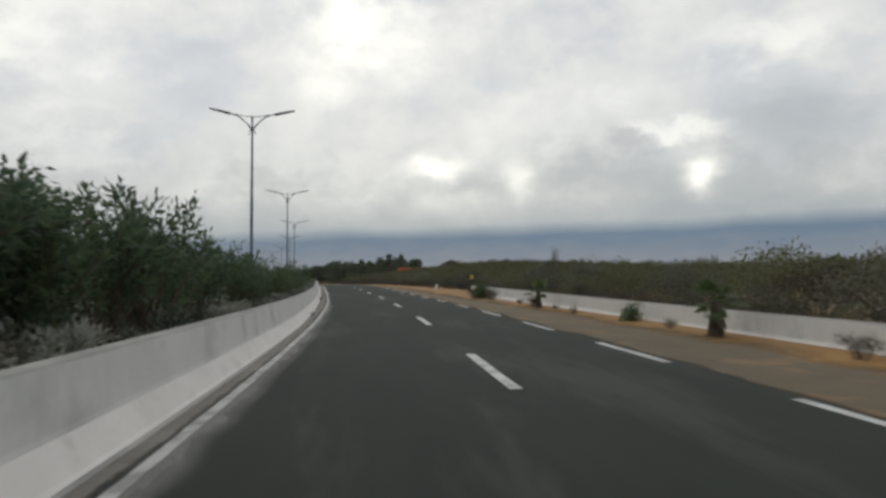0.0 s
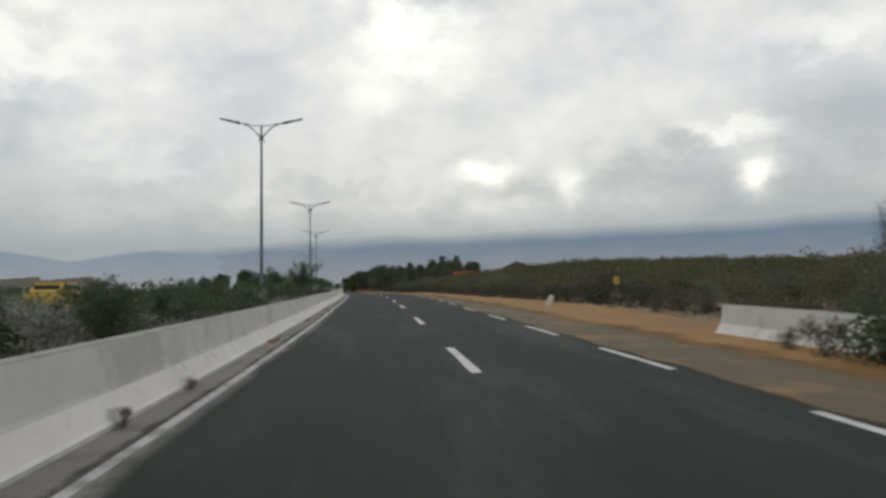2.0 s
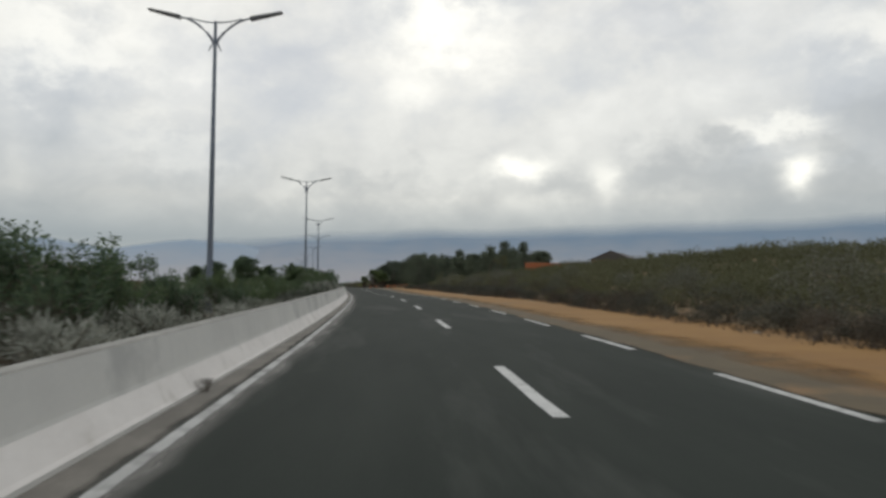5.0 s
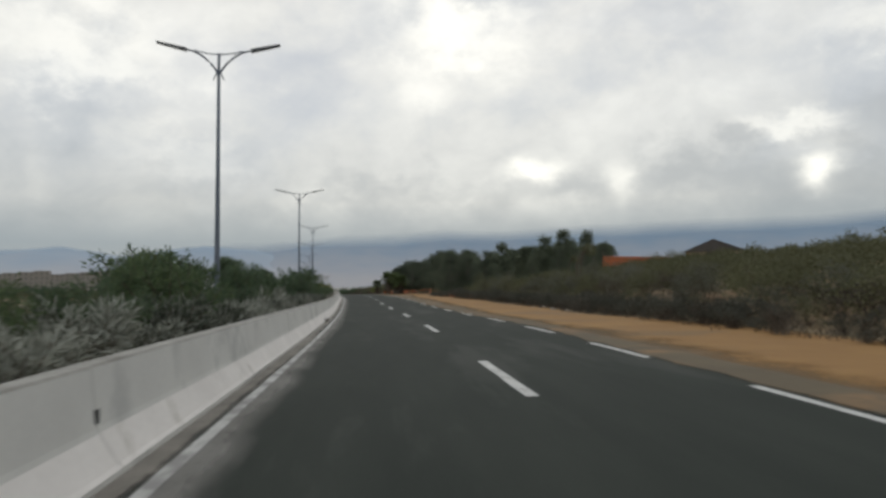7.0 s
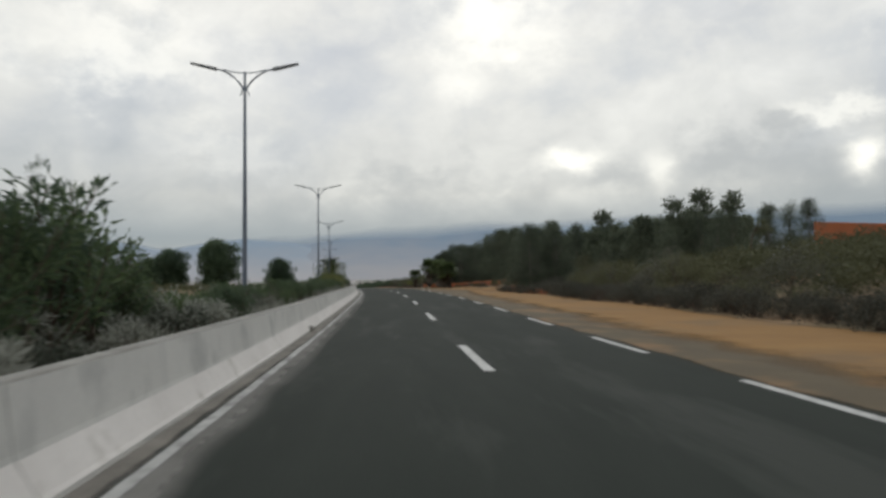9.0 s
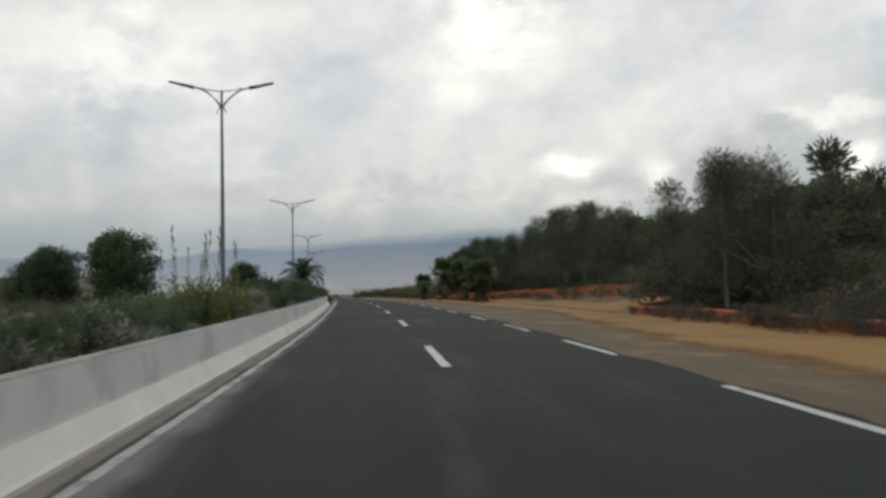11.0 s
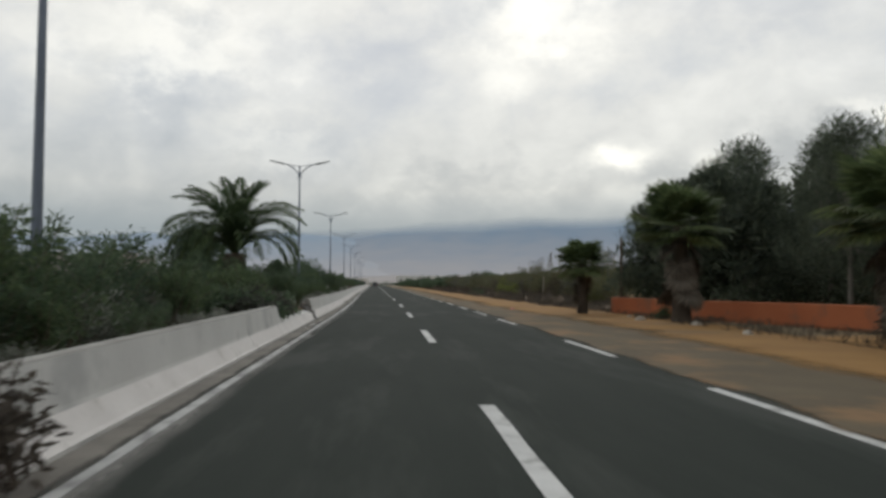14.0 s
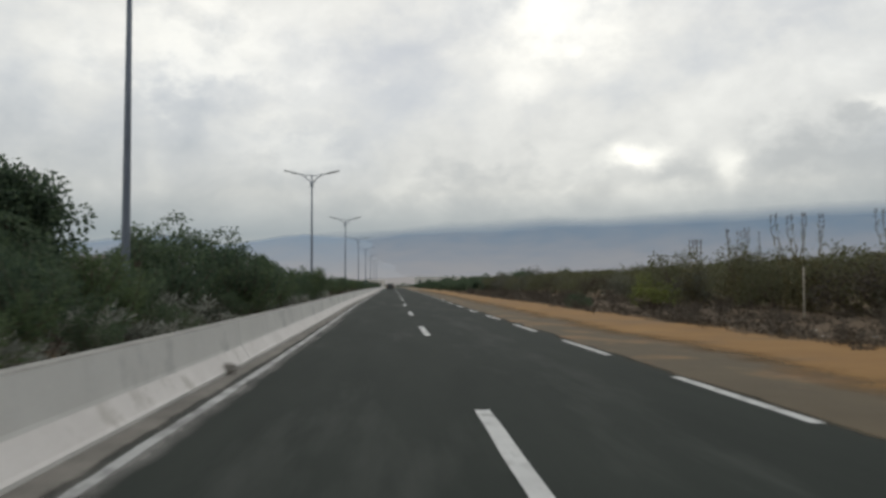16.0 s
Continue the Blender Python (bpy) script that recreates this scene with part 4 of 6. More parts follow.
def feather_palm(rng, m, trunk_h, length, count, label):
    top = empty("date_palm", m, label, "palm tree")
    pts = [(0, 0, -0.2), (0.03, 0, trunk_h * 0.5), (0.0, 0.02, trunk_h + 0.1)]
    v, f = tube(pts, [0.40, 0.35, 0.38], 12)
    put("trunk", mesh_of("trunk", v, f, BARK, True), top)
    pieces = []
    for k in range(70):
        z = trunk_h * (k / 70)
        a = k * 2.4
        r = 0.35
        d = Vector((math.cos(a), math.sin(a), 0))
        pieces.append(tube([d * r + Vector((0, 0, z)), d * (r + 0.10) + Vector((0, 0, z + 0.14))], [0.075, 0.03], 5))
    v, f = joined(pieces)
    put("stub_ring", mesh_of("stub_ring", v, f, BARK), top, "stubs of cut fronds")
    kinds = [frond_mesh(rng, length * q, math.radians(c), PALM_DARK) for q, c in ((0.9, 60), (1.0, 90), (1.0, 114), (0.92, 136))]
    for k in range(count):
        q = k / (count - 1)
        me = kinds[min(int(q * 4), 3)]
        tilt = -33 + 34 * q + rng.uniform(-8, 8)
        fr = put("frond", me, top)
        fr.matrix_basis = Matrix.Translation((0, 0, trunk_h + 0.10 - 0.12 * q)) @ Matrix.Rotation(k * 2.399 + rng.uniform(-0.2, 0.2), 4, "Z") @ Matrix.Rotation(radians(tilt), 4, "Y")
    return top


SHAGGY = material("shaggy_palm_trunk", (0.034, 0.027, 0.021), (0.098, 0.076, 0.056), 3.0, 22, 0.95, 0.9, bump_size=0.05)


def fan_leaf_mesh(rng, size, mat):
    verts, faces = [], []
    v, f = tube([(0, 0, 0), (size * 0.5, 0, 0.04), (size * 0.9, 0, 0.0)], [0.016, 0.012, 0.008], 4)
    verts += [Vector(q) for q in v]
    faces += list(f)
    hub = Vector((size * 0.88, 0, 0))
    for k in range(32):
        a = radians(-122 + 244 * k / 31)
        ll = size * 0.85 * (0.78 + 0.22 * math.cos(a * 0.6)) * rng.uniform(0.88, 1.05)
        d = Vector((math.cos(a), math.sin(a), 0.22 - 0.1 * abs(math.sin(a))))
        n_ = Vector((-math.sin(a), math.cos(a), 0))
        w = ll * 0.055
        mid = hub + d * ll * 0.55
        tip = hub + d * ll - Vector((0, 0, ll * 0.24))
        n0 = len(verts)
        verts += [hub.copy(), mid + n_ * w + Vector((0, 0, 0.02)), tip, mid - n_ * w]
        faces.append((n0, n0 + 1, n0 + 2, n0 + 3))
    return mesh_of("fan_leaf", verts, faces, mat)


def fan_palm(rng, m, trunk_h, size, count, label, skirt=16):
    top = empty("fan_palm", m, label, "palm tree", "fan palms on the verge")
    v, f = tube([(0, 0, -0.2), (0, 0, 0.3), (0.02, 0.01, trunk_h * 0.6), (0, 0, trunk_h)], [q * (1.0 if skirt > 8 else 0.66 if trunk_h > 1.5 else 0.42) for q in (0.42, 0.33, 0.23, 0.25)], 12)
    put("trunk", mesh_of("trunk", v, f, SHAGGY, True), top)
    kinds = [fan_leaf_mesh(rng, size * q, PALM) for q in (0.9, 1.0, 1.1)]
    for k in range(count):
        q = k / (count - 1)
        fl = put("fan_leaf", kinds[k % 3], top)
        fl.matrix_basis = Matrix.Translation((0, 0, trunk_h - 0.05)) @ Matrix.Rotation(k * 2.399 + rng.uniform(-0.2, 0.2), 4, "Z") @ Matrix.Rotation(radians(-72 + 102 * q + rng.uniform(-7, 7)), 4, "Y")
    dead = [fan_leaf_mesh(rng, size * 0.8, LEAF_DRY)]
    for k in range(skirt):
        fl = put("dead_leaf", dead[0], top, "dry brown hanging leaf")
        fl.matrix_basis = Matrix.Translation((0, 0, trunk_h - 0.15 - 0.16 * trunk_h * (k % 4))) @ Matrix.Rotation(k * 0.72 + rng.uniform(-0.2, 0.2), 4, "Z") @ Matrix.Rotation(radians(rng.uniform(52, 82)), 4, "Y")
    return top


def cane_mesh(rng, tall, mat):
    """One giant reed: a stalk with long drooping leaves."""
    dx, dy = rng.normal(0, 0.07, 2) * tall
    pts = [np.array([0, 0, -0.1]), np.array([dx * 0.3, dy * 0.3, tall * 0.5]), np.array([dx, dy, tall])]
    v, f = tube([tuple(q) for q in pts], [0.014, 0.011, 0.006], 5)
    verts, faces = [Vector(q) for q in v], list(f)
    for k in range(24):
        q = 0.10 + 0.88 * k / 24
        b = pts[0] * (1 - q) ** 2 + pts[1] * 2 * q * (1 - q) + pts[2] * q * q
        g = k * 2.6 + rng.uniform(-0.4, 0.4)
        slim = 1.0 if tall < 2.5 else 0.62
        ll = rng.uniform(0.5, 0.95) * (1.1 - 0.5 * q) * (0.45 + 0.55 * slim)
        d = np.array([math.cos(g) * 0.7 * slim, math.sin(g) * 0.7 * slim, 0.75 / slim])
        n_ = np.array([-math.sin(g), math.cos(g), 0]) * 0.028 * slim
        tip = b + d * ll - np.array([0, 0, ll * 0.55 * slim])
        mid = b + d * ll * 0.55
        n0 = len(verts)
        verts += [Vector(b), Vector(mid + n_), Vector(tip), Vector(mid - n_)]
        faces.append((n0, n0 + 1, n0 + 2, n0 + 3))
    return mesh_of("cane", verts, faces, mat), Vector(pts[2])


def cane_clump(rng, height, count, spread, label, mat):
    """Tall giant reeds, each cane a part, the tallest with a plume."""
    top = empty("giant_reed", Matrix(), label, "reeds")
    models = [cane_mesh(rng, height * q, mat) for q in (0.38, 0.46, 0.54, 0.62, 1.0)]
    g = rng.normal(0, 0.25, (26, 3)) + np.array([0, 0, 1.0])
    places = np.stack([rng.normal(0, 0.008, 26), rng.normal(0, 0.008, 26), rng.uniform(-0.1, 0.45, 26)], 1)
    plume = leaf_mesh("plume", LEAF_DRY, places, g, 0.16, 0.022, rng, 0.0)
    for k in range(count):
        i = k % 4 if k % 12 else 4
        me, tip = models[i]
        cane = put("cane", me, top)
        cane.matrix_basis = Matrix.Translation((rng.normal(0, spread), rng.normal(0, spread), 0)) @ Matrix.Rotation(rng.uniform(0, 6.28), 4, "Z")
        if i == 4:
            pm = put("plume", plume, cane, "brown feathery seed head")
            pm.matrix_basis = Matrix.Translation(tip)
    return top


PALE_BARK = material("pale_bark", (0.10, 0.088, 0.075), (0.26, 0.235, 0.205), 2.0, 20, 0.95, 0.6, bump_size=0.02)
DRY_TWIG = material("dry_twigs", (0.10, 0.085, 0.07), (0.24, 0.21, 0.18), 2, 20, 0.95, 0.3)
LEAF_PINE = material("pine_needles", (0.068, 0.086, 0.066), (0.160, 0.186, 0.128), 0.6, 7, 0.7, 0, island=0.45, per_object=0.25, through_light=0.48)


class Kind:
    """Variants of a plant; each place takes the next one, the first time the model itself."""

    def __init__(self, models):
        self.models, self.used, self.turn = models, set(), 0

    def plant(self, s, u, size=1.0, tall=1.0, dz=0.0, spin=None):
        i = self.turn % len(self.models)
        self.turn += 1
        spin = random.uniform(0, 360) if spin is None else spin
        m = at_place(s, u, dz - 0.02, spin) @ Matrix.Diagonal((size, size, size * tall, 1))
        if i not in self.used:
            self.used.add(i)
            self.models[i].matrix_world = m
            return self.models[i]
        return copy_thing_scaled(self.models[i], m)


def copy_thing_scaled(ob, m):
    old = ob.scale.copy()
    ob.scale = (1, 1, 1)
    made = copy_thing(ob, m)
    ob.scale = old
    return made


R = np.random.default_rng(11)
OLEANDERS = Kind([oleander(R, 2.2, LEAF_GREEN, "dense green oleander shrub in the planted median") for _ in range(3)] + [oleander(R, 2.2, LEAF_DARK, "dark green oleander shrub in the planted median") for _ in range(3)])
DUSTIES = Kind([dusty_shrub(R, 1.0) for _ in range(5)])
SCRUBS = Kind([scrub(R, 2.0, 1.35, LEAF_OLIVE, "dull olive bush in the roadside scrub") for _ in range(3)] + [scrub(R, 2.0, 1.35, LEAF_GREY, "grey green bush in the roadside scrub") for _ in range(2)] + [scrub(R, 2.0, 1.3, LEAF_DRY, "grey brown half dry bush in the roadside scrub", 30, 50)])
SHADES = Kind([scrub(R, 1.6, 1.1, LEAF_SHADE, "dark grey brown bush at the foot of the scrub", 28, 56, "thorn_bush") for _ in range(3)])
DRIES = Kind([bare_bush(R, 0.9, "low grey bush of bare dry twigs") for _ in range(3)])
TREES = Kind([broad_tree(R, 8.0, 3.3, "large dense dark green tree beyond the far carriageway", LEAF_DARK, 0.04, 150) for _ in range(2)])
SMALLS = Kind([broad_tree(R, 3.3, 1.25, "small dark green tree among the median shrubs", LEAF_DARK, 0.2, 30, 90, 0.17, 0.42) for _ in range(3)])
PINES = Kind([casuarina(R, 7.0) for _ in range(4)])
REEDS = Kind([cane_clump(R, 3.3, 48, 0.5, "clump of tall yellow green giant reeds", REED) for _ in range(2)])
DRY_REEDS = Kind([cane_clump(np.random.default_rng(8), 3.3, 40, 0.6, "clump of dull brown giant reeds behind the scrub", DULL_REED)])

# the median hedge: from, to, height, and how many rows
random.seed(5)
HEDGE = [(8, 30, 2.65, 1.35), (30, 36, 2.35, 1.4), (36, 41, 1.95, 1.4), (41, 47, 2.35, 1.4), (47, 52, 1.95, 1.5), (52, 59, 1.5, 1.5), (66, 69, 1.65, 1.3), (69, 81, 1.45, 1.6), (81, 90, 1.6, 1.6), (90, 96, 1.35, 2.4), (113, 126, 1.75, 1.7), (126, 142, 1.55, 1.8), (142, 149, 1.15, 1.7), (153, 163, 1.4, 1.6), (163, 173, 1.5, 1.4)]
HEDGE += [(173, 176.5, 2.15, 1.2), (176.5, 186, 1.6, 1.4), (186, 194, 2.15, 1.2), (194, 197, 1.65, 1.5), (197, 238, 1.25, 2.4), (246, 258, 1.3, 1.8), (258, 270, 1.65, 1.5), (270, 279, 1.85, 1.4), (279, 290, 1.6, 1.7), (290, 298, 1.8, 1.4), (298, 316, 1.8, 1.5), (316, 323, 1.55, 1.5), (323, 332, 1.8, 1.2), (332, 338, 1.7, 1.2), (338, 362, 2.3, 1.2), (362, 430, 1.9, 3.0)]
for a, b, tall, gap in HEDGE:
    s = a
    while s < b:
        u = random.uniform(-6.6, -5.3)
        OLEANDERS.plant(s, u, tall / 2.2 * random.uniform(0.72, 1.0), random.uniform(0.9, 1.08))
        if random.random() < 0.3:
            OLEANDERS.plant(s + random.uniform(-0.6, 0.6), random.uniform(-8.6, -7.4), tall / 2.2 * random.uniform(0.7, 1.0))
        s += gap * random.uniform(0.75, 1.25)
s = 6.0
while s < 360:
    if not (61.5 < s < 66.5 or 97 < s < 110 or 298.5 < s < 310):
        big = 0.7 if s < 140 else 0.8 if 140 < s < 152 or 186 < s < 216 else 1.0
        if s < 140 and random.random() < 0.4:
            s += 0.8
            continue
        if s > 200 and random.random() < 0.35:
            OLEANDERS.plant(s, random.uniform(-5.4, -4.9), random.uniform(0.4, 0.55))
        else:
            DUSTIES.plant(s, random.uniform(-5.3, -4.75), big * random.uniform(0.7, 1.1) * (0.7 if s > 200 else 1.0), random.uniform(0.85, 1.15))
    s += random.uniform(0.9, 1.7)
for s, u, size in ((26, -6.4, 0.9), (58.9, -5.4, 0.66), (43.5, -6.8, 0.72), (113.8, -9.0, 0.66), (115.6, -9.6, 0.8), (117.6, -9.2, 0.7), (121, -7.6, 0.66), (126, -7.8, 0.64), (184, -8.3, 0.76), (187.4, -8.6, 0.82), (190.8, -8.2, 0.8), (179.4, -6.6, 0.68), (358, -8.0, 0.9), (330.5, -7.0, 0.68), (333.4, -7.7, 0.62), (337.2, -7.2, 0.84), (341.2, -7.8, 0.98), (345.0, -7.3, 1.0), (349.4, -8.2, 0.95), (326.4, -8.4, 0.6), (309.2, -6.7, 0.66), (312.8, -6.3, 0.62), (306.4, -7.4, 0.66), (275.4, -6.8, 0.56), (278.2, -7.0, 0.62), (283.6, -7.6, 0.62)):
    SMALLS.plant(s, u, size)
for s, u, size in ((295.5, -23.3, 0.98), (353.5, -18.5, 0.92), (299, -30.5, 0.82), (308, -36, 0.7), (372, -18.6, 0.6), (440, -22, 0.8)):
    TREES.plant(s, u, size)
for s, u in ((241.0, -5.6), (243.2, -6.3), (244.8, -5.4)):
    REEDS.plant(s, u, random.uniform(0.6, 0.7))

feather_palm(R, at_place(311.4, -7.2, 0.0, 20), 2.15, 3.65, 44, "young date palm with arching fronds among median shrubs")
feather_palm(R, at_place(151.2, -6.5, 0.0, 140), 0.55, 1.6, 13, "short date palm between low dusty shrubs")
feather_palm(R, at_place(149.8, -7.9, 0.0, 200), 0.5, 1.5, 12, "short date palm at the back of the median")

for s in np.arange(103, 126, 1.7):
    open_ground = 106 < s < 112
    OLEANDERS.plant(s, random.uniform(-9.6, -8.6), random.uniform(0.6, 0.85) * (0.35 if open_ground else 1.0))
    SCRUBS.plant(s + 0.8, random.uniform(-9.2, -7.4), random.uniform(0.45, 0.7) * (0.4 if open_ground else 1.0))
for s in np.arange(246, 298, 2.1):
    DUSTIES.plant(s + random.uniform(-0.6, 0.6), random.uniform(-6.3, -5.5), random.uniform(0.85, 1.15), random.uniform(0.95, 1.2))
for s in np.arange(111, 119, 2.3):
    DRIES.plant(s, random.uniform(-6.8, -5.4), random.uniform(0.7, 1.1))
    DUSTIES.plant(s + 1.1, random.uniform(-7.0, -5.8), random.uniform(0.7, 0.95))

# scrub on the slope beside the road
EDGE_S = [-30, 70, 80, 107, 112, 145, 165, 190, 205, 225, 246]
EDGE_U = [9.3, 9.3, 10.6, 9.3, 8.4, 8.6, 9.4, 10.4, 10.6, 9.8, 11.0]
s = -4.0
while s < 246:
    e = float(np.interp(s, EDGE_S, EDGE_U))
    SHADES.plant(s, e + random.uniform(-0.3, 0.9), random.uniform(0.35, 0.75))
    (SHADES if random.random() < 0.4 else SCRUBS).plant(s + random.uniform(0.6, 1.4), e + random.uniform(0.7, 2.0), random.uniform(0.4, 0.85))
    if random.random() < 0.75 or 158 < s < 200:
        SCRUBS.plant(s + random.uniform(-1, 1), e + random.uniform(2.2, 3.8), random.uniform(0.7, 1.3), random.uniform(0.9, 1.15))
    if random.random() < 0.35:
        DRIES.plant(s + random.uniform(-0.8, 0.8), e - random.uniform(0.1, 0.7), random.uniform(0.5, 1.1))
    s += random.uniform(1.75, 2.6)
s = 327.0
while s < 440:
    (SHADES if random.random() < 0.15 else SCRUBS).plant(s, 13.4 + random.uniform(-0.8, 1.6), random.uniform(1.2, 1.75) if s < 345 else random.uniform(0.95, 1.4) if s < 362 else random.uniform(0.75, 1.3), random.uniform(0.9, 1.2))
    if random.random() < 0.95:
        DRIES.plant(s + random.uniform(-1, 1), random.uniform(8.8, 11.6), random.uniform(0.5, 1.1))
    s += random.uniform(1.8, 3.0)
for s, u, k in ((329.4, 12.9, 0.95), (331.5, 13.2, 0.95), (333.6, 13.6, 1.05), (336, 14.5, 1.0), (338.5, 14.0, 1.1), (341.5, 14.8, 1.0), (344, 13.8, 1.0), (346.5, 14.6, 1.05), (348.4, 13.4, 0.9), (351, 14.6, 1.0), (354, 13.8, 0.95), (357, 15.0, 0.95)):
    (REEDS if s < 335 else DRY_REEDS).plant(s, u, k * 0.92)


def massed(name, mat, spots, maker, label, category, lengths, widths, rng):
    """Many plants that nobody could count, as one mesh."""
    pl, wy = [], []
    for s, u, size in spots:
        p_, w_ = maker(rng)
        a = rng.uniform(0, 2 * math.pi)
        rot = np.array([[math.cos(a), -math.sin(a), 0], [math.sin(a), math.cos(a), 0], [0, 0, 1]])
        pl.append(p_ @ rot.T * size + np.array(on_ground(s, u, -0.02)))
        wy.append(w_ @ rot.T)
    pl, wy = np.concatenate(pl), np.concatenate(wy)
    ob = put(name, leaf_mesh(name, mat, pl, wy, rng.uniform(*lengths, len(pl)), rng.uniform(*widths, len(pl)), rng, 0.1))
    return tagged(ob, label, category, kind="stuff")


LOW_GROWTH = [(8, 60, 0.85), (66, 97, 0.95), (111, 142, 1.0), (142, 175, 0.8), (176, 240, 0.9), (246, 300, 0.9), (312, 362, 1.0)]
low_spots = [(s + R.uniform(-0.8, 0.8), u + R.uniform(-0.5, 0.5), tall * R.uniform(0.75, 1.2), R.uniform(0, 1)) for a, b, tall in LOW_GROWTH for s in np.arange(a, b, 1.8) for u in (-6.1, -7.4, -8.6)]
massed("low_dusty_growth", LEAF_DUSTY, [q[:3] for q in low_spots if q[3] < 0.42], lambda g: stems_with_leaves(g, 15, 1.0, 0.65, 48, 0.2, 0.6)[1:], "low dust-covered shrubs filling the median", "shrubs", (0.12, 0.21), (0.022, 0.036), R)
massed("low_green_growth", LEAF_GREEN, [q[:3] for q in low_spots if 0.42 <= q[3] < 0.72], lambda g: stems_with_leaves(g, 15, 1.1, 0.65, 46, 0.2, 0.6)[1:], "low green shrubs filling the median", "shrubs", (0.11, 0.19), (0.03, 0.048), R)
massed("low_grey_growth", LEAF_GREY, [q[:3] for q in low_spots if q[3] >= 0.72], lambda g: scrub_points(g, 1.0, 0.8, 14, 36)[1:], "low grey scrub filling the median", "shrubs", (0.08, 0.16), (0.03, 0.06), R)

spots = []
for s in np.arange(-10, 248, 2.4):
    e = float(np.interp(s, EDGE_S, EDGE_U))
    for u in np.arange(e + 5.0, 46, 3.0):
        if not (u > 27 and s > 232):
            spots.append((s + R.uniform(-1, 1), u + R.uniform(-1, 1), R.uniform(0.6, 1.0) * (1.0 + 0.6 * max(0.0, noise.noise((s * 0.09, u * 0.12, 1.0))))))
for s in np.arange(204, 231, 2.2):
    for u in np.arange(17.5, 34, 2.6):
        if u < 20 + (231 - s) * 1.0 or s > 212:
            spots.append((s + R.uniform(-1, 1), u + R.uniform(-1, 1), R.uniform(0.9, 1.25)))
for s in np.arange(327, 560, 3.2):
    for u in np.arange(16.2, 44, 3.6):
        spots.append((s + R.uniform(-1.4, 1.4), u + R.uniform(-1.4, 1.4), R.uniform(0.6, 1.05) * (1.25 if s < 365 else 1.0) * (1.0 + 0.7 * max(0.0, noise.noise((s * 0.11, u * 0.12, 6.0))))))
massed("scrubland", LEAF_OLIVE, spots, lambda g: scrub_points(g, 2.0, 1.5, 15, 19)[1:], "dull olive scrub covering the slope", "scrub", (0.16, 0.30), (0.08, 0.14), R)
spots = [(s + R.uniform(-2, 2), u + R.uniform(-2, 2), R.uniform(0.7, 1.1)) for s in np.arange(20, 640, 6.5) for u in (-21, -26, -33, -42)]
spots += [(R.uniform(-20, 640), R.uniform(48, 150) * (1 if k % 2 else -1), R.uniform(0.8, 1.6)) for k in range(700)]
massed("far_scrub", LEAF_OLIVE, spots, lambda g: scrub_points(g, 1.3, 1.8, 10, 22)[1:], "low dull scrub scattered over the plain", "scrub", (0.15, 0.28), (0.08, 0.13), R)
spots = [(s + R.uniform(-2, 2), u + R.uniform(-3, 3), R.uniform(0.5, 1.2)) for s in np.arange(500, 690, 7) for u in (-30, -22, -12, 14, 22, 32, 45)]
spots += [(s + R.uniform(-3, 3), u + R.uniform(-1, 1), R.uniform(0.45, 0.85)) for s in np.arange(430, 690, 6) for u in (-9.0, -20, 10.5, 14)]
spots += [(R.uniform(705, 760), u, R.uniform(0.5, 0.9)) for u in np.arange(-40, 42, 2.5)]
massed("far_trees", LEAF_DARK, spots, lambda g: scrub_points(g, 3.2, 2.4, 14, 26)[1:], "dark trees far along the road", "trees", (0.3, 0.55), (0.15, 0.26), R)

spots = [(s + R.uniform(-3, 3), u + R.uniform(-5, 5), R.uniform(0.7, 1.15)) for s in np.arange(150, 480, 4.5) for u in (-84, -96)]
massed("tree_belt", LEAF_DARK, spots, lambda g: scrub_points(g, 3.6, 2.8, 16, 26)[1:], "dark belt of trees across the plain", "trees", (0.3, 0.55), (0.15, 0.26), R)
spots = [(s + R.uniform(-1, 1), R.uniform(8.0, 13.5), R.uniform(0.4, 1.1)) for s in np.repeat(np.arange(322, 430, 0.9), 2)]
massed("dry_brush", LEAF_DRY, spots, lambda g: scrub_points(g, 0.5, 0.7, 7, 16)[1:], "low dry brown brush on the rough verge", "brush", (0.10, 0.22), (0.02, 0.05), R)
for s in np.arange(237.5, 251, 1.1):
    (SHADES if random.random() < 0.6 else DRIES).plant(s, random.uniform(8.9, 9.4), random.uniform(0.36, 0.55))
for s in np.arange(268, 331, 2.6):
    SCRUBS.plant(s + random.uniform(-0.8, 0.8), random.uniform(12.4, 14.0), random.uniform(0.32, 0.5) if s < 300 else random.uniform(0.22, 0.32))

# pines on the verge and the wood behind them
NEAR_PINES = [(247.5, 11.4, 0.78), (250.5, 12.8, 0.80), (253.0, 11.8, 0.76), (248.6, 13.9, 0.80), (251.8, 14.6, 0.82), (254.5, 15.2, 0.84), (257, 18.5, 0.80), (264, 18.2, 0.55), (268, 19, 0.63), (272.5, 17.6, 0.76), (275, 16.4, 0.79), (277, 18.8, 0.95), (279.5, 16.8, 0.99), (281.5, 17.8, 1.07), (284, 16.6, 1.06), (286, 18.6, 1.13), (288.4, 16.9, 1.07), (290.5, 17.8, 1.10), (293, 16.6, 1.06), (295, 18.4, 1.06), (297.6, 16.8, 0.99), (299.5, 17.8, 0.95), (304, 18.6, 0.90), (238.5, 30.0, 0.62), (241.0, 29.4, 0.58), (244.5, 28.4, 0.62), (248.0, 27.2, 0.64)]
